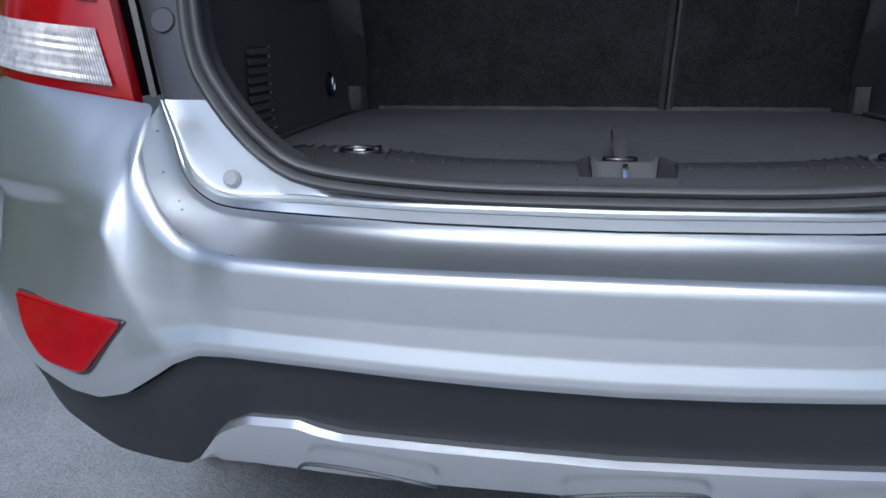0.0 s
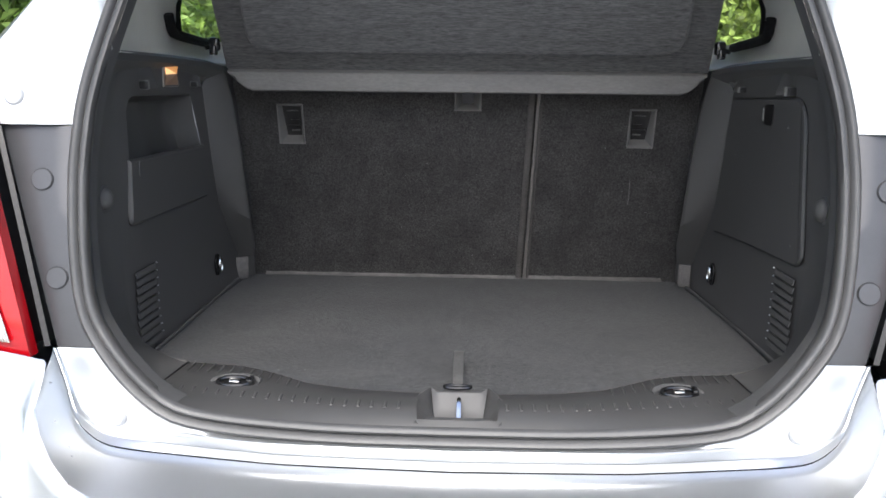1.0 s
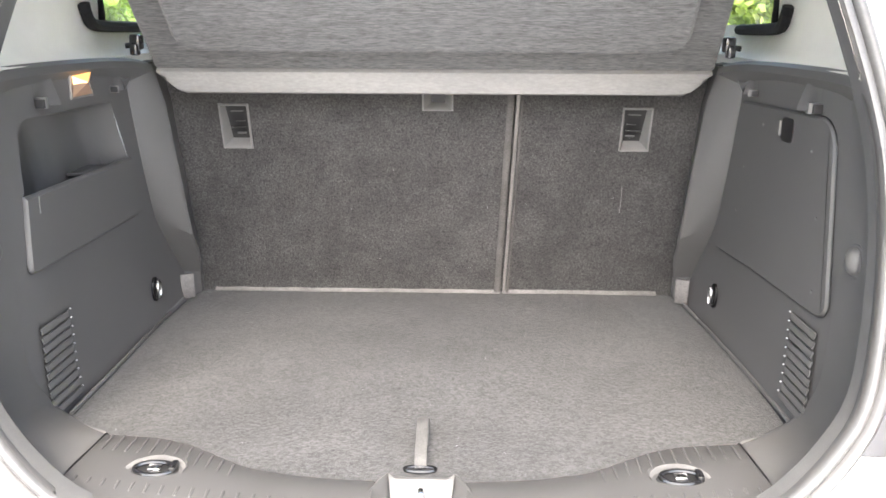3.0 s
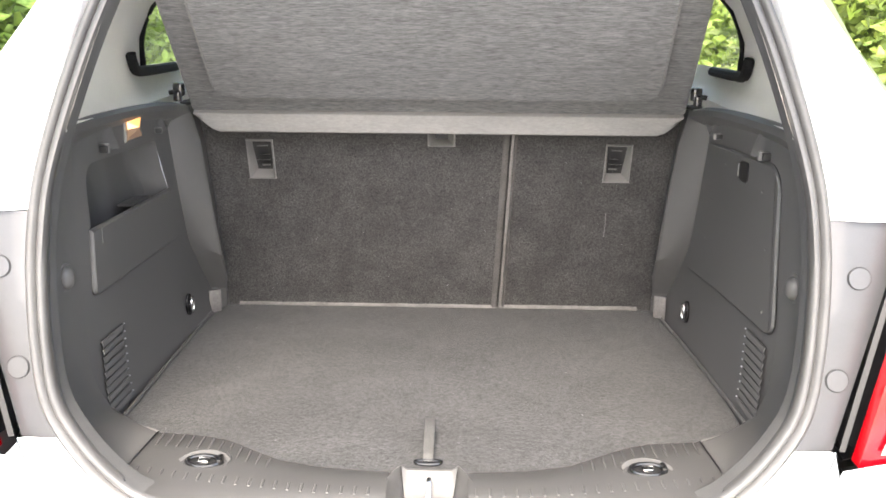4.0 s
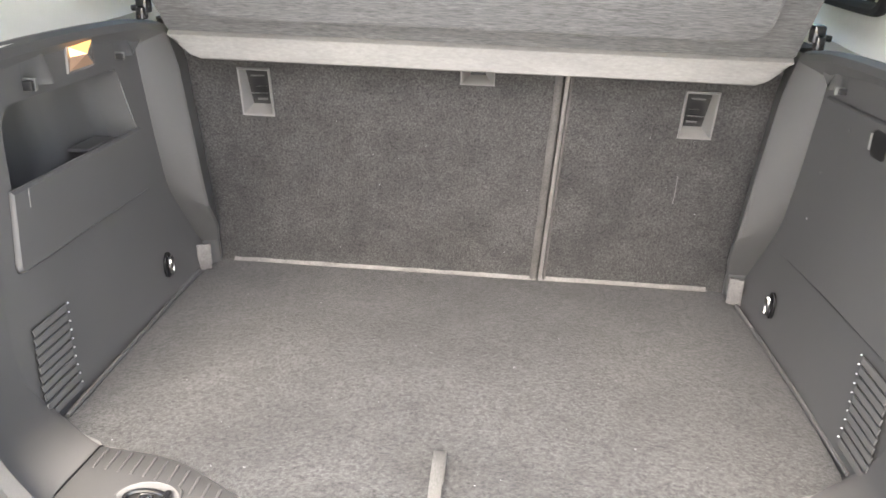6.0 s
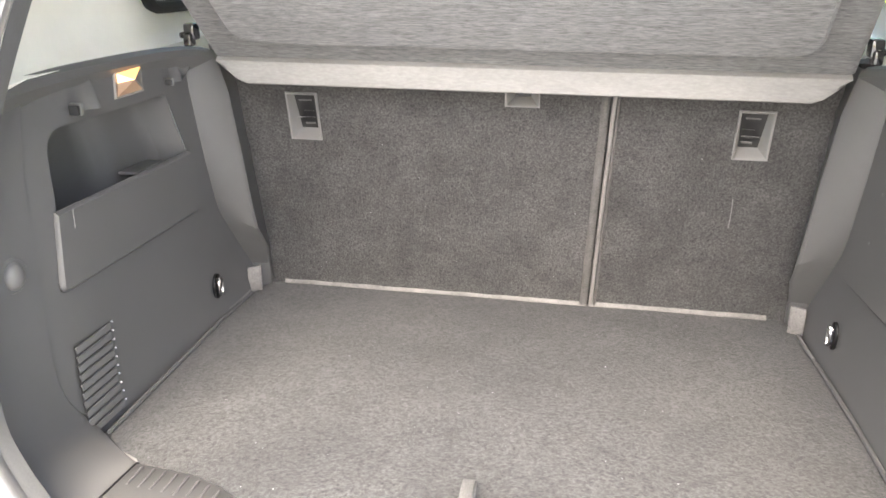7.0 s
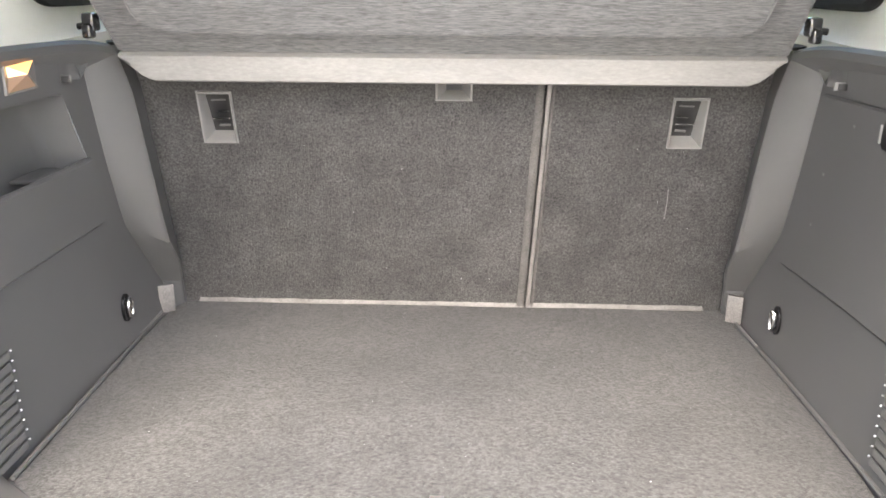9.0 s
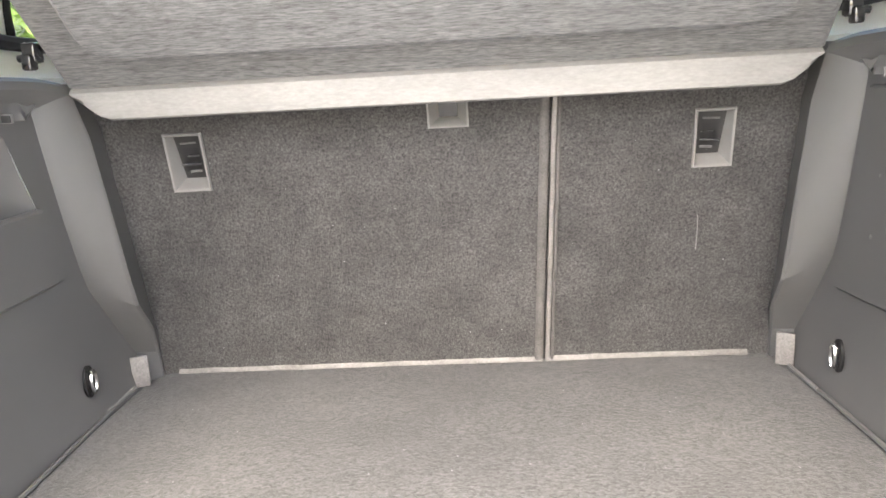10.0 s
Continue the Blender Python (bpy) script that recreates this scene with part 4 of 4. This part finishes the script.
part("carpet", sheet(floor_rows, (0, 0, -.018)), CARPET, mat_thing)
for sign in (-1, 1):
    bm = bmesh.new()
    line = ((.493, .10), (.497, .30), (.500, .47), (.500, .590)) if sign < 0 else ((.508, .11), (.505, .30), (.498, .47), (.489, .590))
    tube(bm, [Vector((CENTRE + sign * x, y, FLOOR + .002)) for x, y in line], .0032, 6)
    part("edge_piping", bm, PLASTIC, mat_thing)
    bm = bmesh.new()
    tube(bm, [Vector((CENTRE + sign * x, y, FLOOR + .0055)) for x, y in ((line[-1][0] + .004, .50), (line[-1][0], .590))], .0024, 6)
    part("edge_clip", bm, PLASTIC_LIGHT, mat_thing)
bm = bmesh.new()
line = curve([(0, -.032, FLOOR + .004), (0, -.02, FLOOR + .016), (0, .02, FLOOR + .030), (0, .050, FLOOR + .030), (0, .059, FLOOR + .018), (0, .050, FLOOR + .008), (0, .02, FLOOR + .006)], 5)
grid(bm, [[Vector((CENTRE + .004 + x, p.y, p.z)) for x in (-.0074, -.003, .003, .0074)] for p in line])
bmesh.ops.solidify(bm, geom=bm.faces[:], thickness=.0018)
part("pull_strap", bm, STRAP, mat_thing, "grey webbing pull strap loop")
bm = bmesh.new()
tube(bm, [Vector((CENTRE + .004 + .0185 * math.cos(a), -.034 + .0055 * math.sin(a), FLOOR + .0035)) for a in np.linspace(0, 2 * math.pi, 21)[:-1]], .0032, 8, closed=True)
disc(bm, (CENTRE + .004, -.034, FLOOR + .0008), (0, 0, 1), .0175, .0012, 20, .0004, .30)
part("strap_eyelet", bm, GLOSS_BLACK, mat_thing, "black oval strap eyelet")

# ---- rear seat backrests ----
seat = thing("rear_seat", (0, .75, .45), "folding rear bench with dark carpeted backrests", "car seat")


def on_back(x, z, h):
    """A place on the backrest's face, h towards the boot."""
    return Vector((x, seat_y(z) - h * .97, z - h * .24))


BEZELS = ((-.3725, 1.0985, .0268, .0412, .0015), (.3650, 1.0970, .0265, .0398, -.0015), (.002, 1.1610, .0272, .0300, .0015))


def backrest(x0b, x1b, x0t, x1t):
    """One part of the backrest, with an opening for each anchor bezel in it."""
    mine = [q for q in BEZELS if x0b < q[0] < x1b]
    zs = sorted({.742, *np.linspace(.76, 1.00, 12), 1.19, 1.205, 1.215, *(round(q[1] + k * q[3], 4) for q in mine for k in (-1, 1))})
    inner = sorted({*(round(q[0] + k * q[2], 4) for q in mine for k in (-1, 1)), *(x for x in np.arange(x0b + .04, x1b - .03, .035) if all(abs(x - q[0]) > q[2] + .008 for q in mine))})
    rows = []
    for z in zs:
        v = (z - .742) / .558
        a, b = x0b + (x0t - x0b) * v, x1b + (x1t - x1b) * v
        row = []
        for x in (a, a + .005, a + .015, *inner, b - .015, b - .005, b):
            e = min(x - a, b - x)
            row.append(on_back(x, z, -.008 * math.exp(-e * 260)))
        rows.append(row)
    mids = lambda seq, k: (seq[k] + seq[k + 1]) / 2

    def cut(i, j):
        z, x = mids(zs, i), sum(rows[i][m].x for m in (j, j + 1)) / 2
        return any(abs(x - q[0]) < q[2] and abs(z - q[1]) < q[3] for q in mine)

    return part("backrest", sheet(rows, (0, .06, 0), cut), SEAT_CARPET, seat)


wide_back = backrest(-.515, .1310, -.53, .1483)
narrow_back = backrest(.1310, .507, .1483, .525)
for off, w, mat in ((-.0088, .0066, BINDING), (.0045, .0036, PIPING), (.0115, .0026, BINDING)):
    bm = bmesh.new()
    line = np.linspace(.745, 1.21, 40)
    tube(bm, [on_back(.1306 + (z - .745) * .031 + off + .0006 * noise.noise((z * 30, off * 90, 3)), z, .0030) for z in line], .0026, 8, flat=w / .0026)
    part("edge_piping", bm, mat, seat, "worn grey edge binding")
for x0, x1, lift in ((-.460, .128, .0), (.133, .446, .001)):
    bm = bmesh.new()
    worn = lambda x: .0012 * noise.noise((x * 26, lift * 900, 5)) + .0006 * noise.noise((x * 90, 2, 5))
    rows = [[on_back(x, z + lift + worn(x), h) for z, h in ((.742, .004), (.748, .007), (.7525, .006), (.757, .001))] for x in np.linspace(x0, x1, 90)]
    grid(bm, rows)
    part("lower_strip", bm, EDGE_STRIP, seat, "worn pale grey hem strip")


def anchor_bezel(x, z, w, h, slant, parent):
    """A sloping plastic frame round a recess painted dark, with a steel bar."""
    corners = [(-w, -h), (w, -h), (w, h), (-w, h)]
    s, foot = 1 if slant > 0 else -1, -.50 if h > .035 else -.68
    inside = [(-.50 * w, -.72 * h), (.66 * w, -.72 * h), (.74 * w, .86 * h), (-.80 * w, .86 * h)]
    if h < .035:
        inside = [(-.46 * w, -.74 * h), (.46 * w, -.74 * h), (.50 * w, .86 * h), (-.50 * w, .86 * h)]
    if s < 0:
        inside = [(-inside[m][0], inside[m][1]) for m in (1, 0, 3, 2)]
    bm = bmesh.new()
    rows = []
    for scale_x, scale_z, up in ((1.03, 1.02, .000), (1.04, 1.03, .003), (1.02, 1.01, .0048), (.96, .975, .005), (.90, .935, .0035)):
        rows.append([on_back(x + a * scale_x, z + b * scale_z, up) for a, b in corners])
    rows.append([on_back(x + a, z + b, -.020) for a, b in inside])
    grid(bm, rows, closed_u=True)
    bezel = part("anchor_bezel", bm, BEZEL, parent, "grey plastic child-seat anchor bezel", angle=20)
    # Flat dark faces stand for the shade deep in the recess and slot.
    bm = bmesh.new()
    bm.faces.new([bm.verts.new(on_back(x + a * 1.02, z + b * 1.02, -.0195)) for a, b in inside])
    part("recess_shade", bm, DARK_RECESS, bezel)
    bm = bmesh.new()
    for m in (bm.verts.new(on_back(x + s * a * w, z + b * h, -.0190)) for a, b in ((-.38, foot), (.42, foot), (.42, .36), (-.42, .36))):
        pass
    bm.faces.new(bm.verts[:])
    part("slot_shade", bm, BLACK, bezel)
    for name, a, b, dz, r, mat in (("anchor_bar", -.42, .62, -.13, .0017, CHROME), ("anchor_bar", -.02, .60, .16, .0014, CHROME), ("tongue", -.02, .60, -.38, .0018, PLASTIC), ("tongue", -.30, .55, .62, .0013, PLASTIC)):
        if h < .035 and dz < 0:
            continue
        bm = bmesh.new()
        tube(bm, [on_back(x + s * a * w, z + h * dz, -.006), on_back(x + s * b * w, z + h * (dz + .02), -.006)], r, 8)
        part(name, bm, mat, bezel)
    return bezel


for q, back in zip(BEZELS, (wide_back, narrow_back, wide_back)):
    anchor_bezel(*q, back)

# ---- parcel shelf, lifted by the tailgate ----
shelf = thing("parcel_shelf", (0, .46, 1.17), "grey felt parcel shelf tilted up above the boot", "parcel shelf")
TILT_UP = radians(31)


def on_shelf(x, along, h=0.0):
    """A place on the shelf's underside: along from the lower edge, h towards the boot."""
    return Vector((CENTRE + x, .462 - along * math.cos(TILT_UP) - h * math.sin(TILT_UP), 1.208 + along * math.sin(TILT_UP) - h * math.cos(TILT_UP)))


rows = []
for v in np.linspace(0, 1, 22):
    a = v * .54
    half = .468 - .055 * (a / .34)
    rows.append([on_shelf(u * half, a, -.004 * (abs(u) > .985)) for u in (-1, -.985, *np.linspace(-.95, .95, 21), .985, 1)])
panel = part("panel", sheet(rows, (0, .009, .016)), HEATHER, shelf, "grey heathered felt panel")
bm = bmesh.new()
out = rounded([Vector(q) for q in ((-.400, .086), (.400, .086), (.338, .52), (-.338, .52))], (.055, .055, .04, .04), 8)
plate(bm, out, .019, lambda u, v, h: on_shelf(u, v, h), .006)
part("raised_field", bm, HEATHER, panel, "raised heathered field")
rows = []
for u in np.linspace(-1, 1, 61):
    a = abs(u)
    drop = .037 * (1 - max(0, (a - .90) / .10) ** 1.6 * .93)
    x = u * .464
    bow = .004 * math.sin(u * 2.2)
    y0 = .462
    rows.append([Vector((CENTRE + x, y, z)) for y, z in ((y0 + .004, 1.212), (y0 - .006, 1.206), (y0 - .009, 1.203), (y0 - .008, 1.203 - drop * .5), (y0 - .003, 1.206 - drop), (y0 + .003, 1.204 - drop), (y0 + .010, 1.206))])
part("edge_rim", sheet(rows), RIM_FELT, shelf, "pale grey felt front rim")
for sign in (-1, 1):
    bm = bmesh.new()
    lo, hi = sorted((CENTRE + sign * .452, CENTRE + sign * .476))
    box(bm, (lo + .003, .374, 1.240), (hi - .004, .396, 1.264), .004)
    box(bm, (lo + .006, .366, 1.232), (hi - .006, .384, 1.250), .003)
    pin = part("hinge_pin", bm, GLOSS_BLACK, shelf, "black plastic hinge clip")
    bm = bmesh.new()
    tube(bm, [(CENTRE + sign * .455, .385, 1.250), (CENTRE + sign * .482, .385, 1.246)], .0045, 10)
    part("pin", bm, GLOSS_BLACK, pin)

# small pale lint on the carpets, and a scuff on the narrow backrest
rnd = random.Random(21)
bm = bmesh.new()
for _ in range(70):
    x, y, r = rnd.uniform(-.44, .44), rnd.uniform(.0, .62), rnd.uniform(.0002, .0006)
    bmesh.ops.create_icosphere(bm, subdivisions=1, radius=r, matrix=Matrix.Translation((x, y, FLOOR + .0014)) @ Matrix.Diagonal((rnd.uniform(.8, 2.2), 1, .5, 1)))
tagged(part("lint", bm, PAD, mat_thing, "pale specks of lint"), kind="stuff")
bm = bmesh.new()
for _ in range(34):
    x, z, r = rnd.uniform(-.43, .42), rnd.uniform(.78, 1.12), rnd.uniform(.0002, .0006)
    bmesh.ops.create_icosphere(bm, subdivisions=1, radius=r, matrix=Matrix.Translation(on_back(x, z, .001)))
tagged(part("lint", bm, PAD, seat, "pale specks of lint"), kind="stuff")
bm = bmesh.new()
tube(bm, curve([on_back(.352, .985, .0004), on_back(.3535, .955, .0006), on_back(.3530, .930, .0004)], 4), .0006, 5)
part("scuff", bm, PLASTIC_LIGHT, narrow_back, "thin pale scuff")
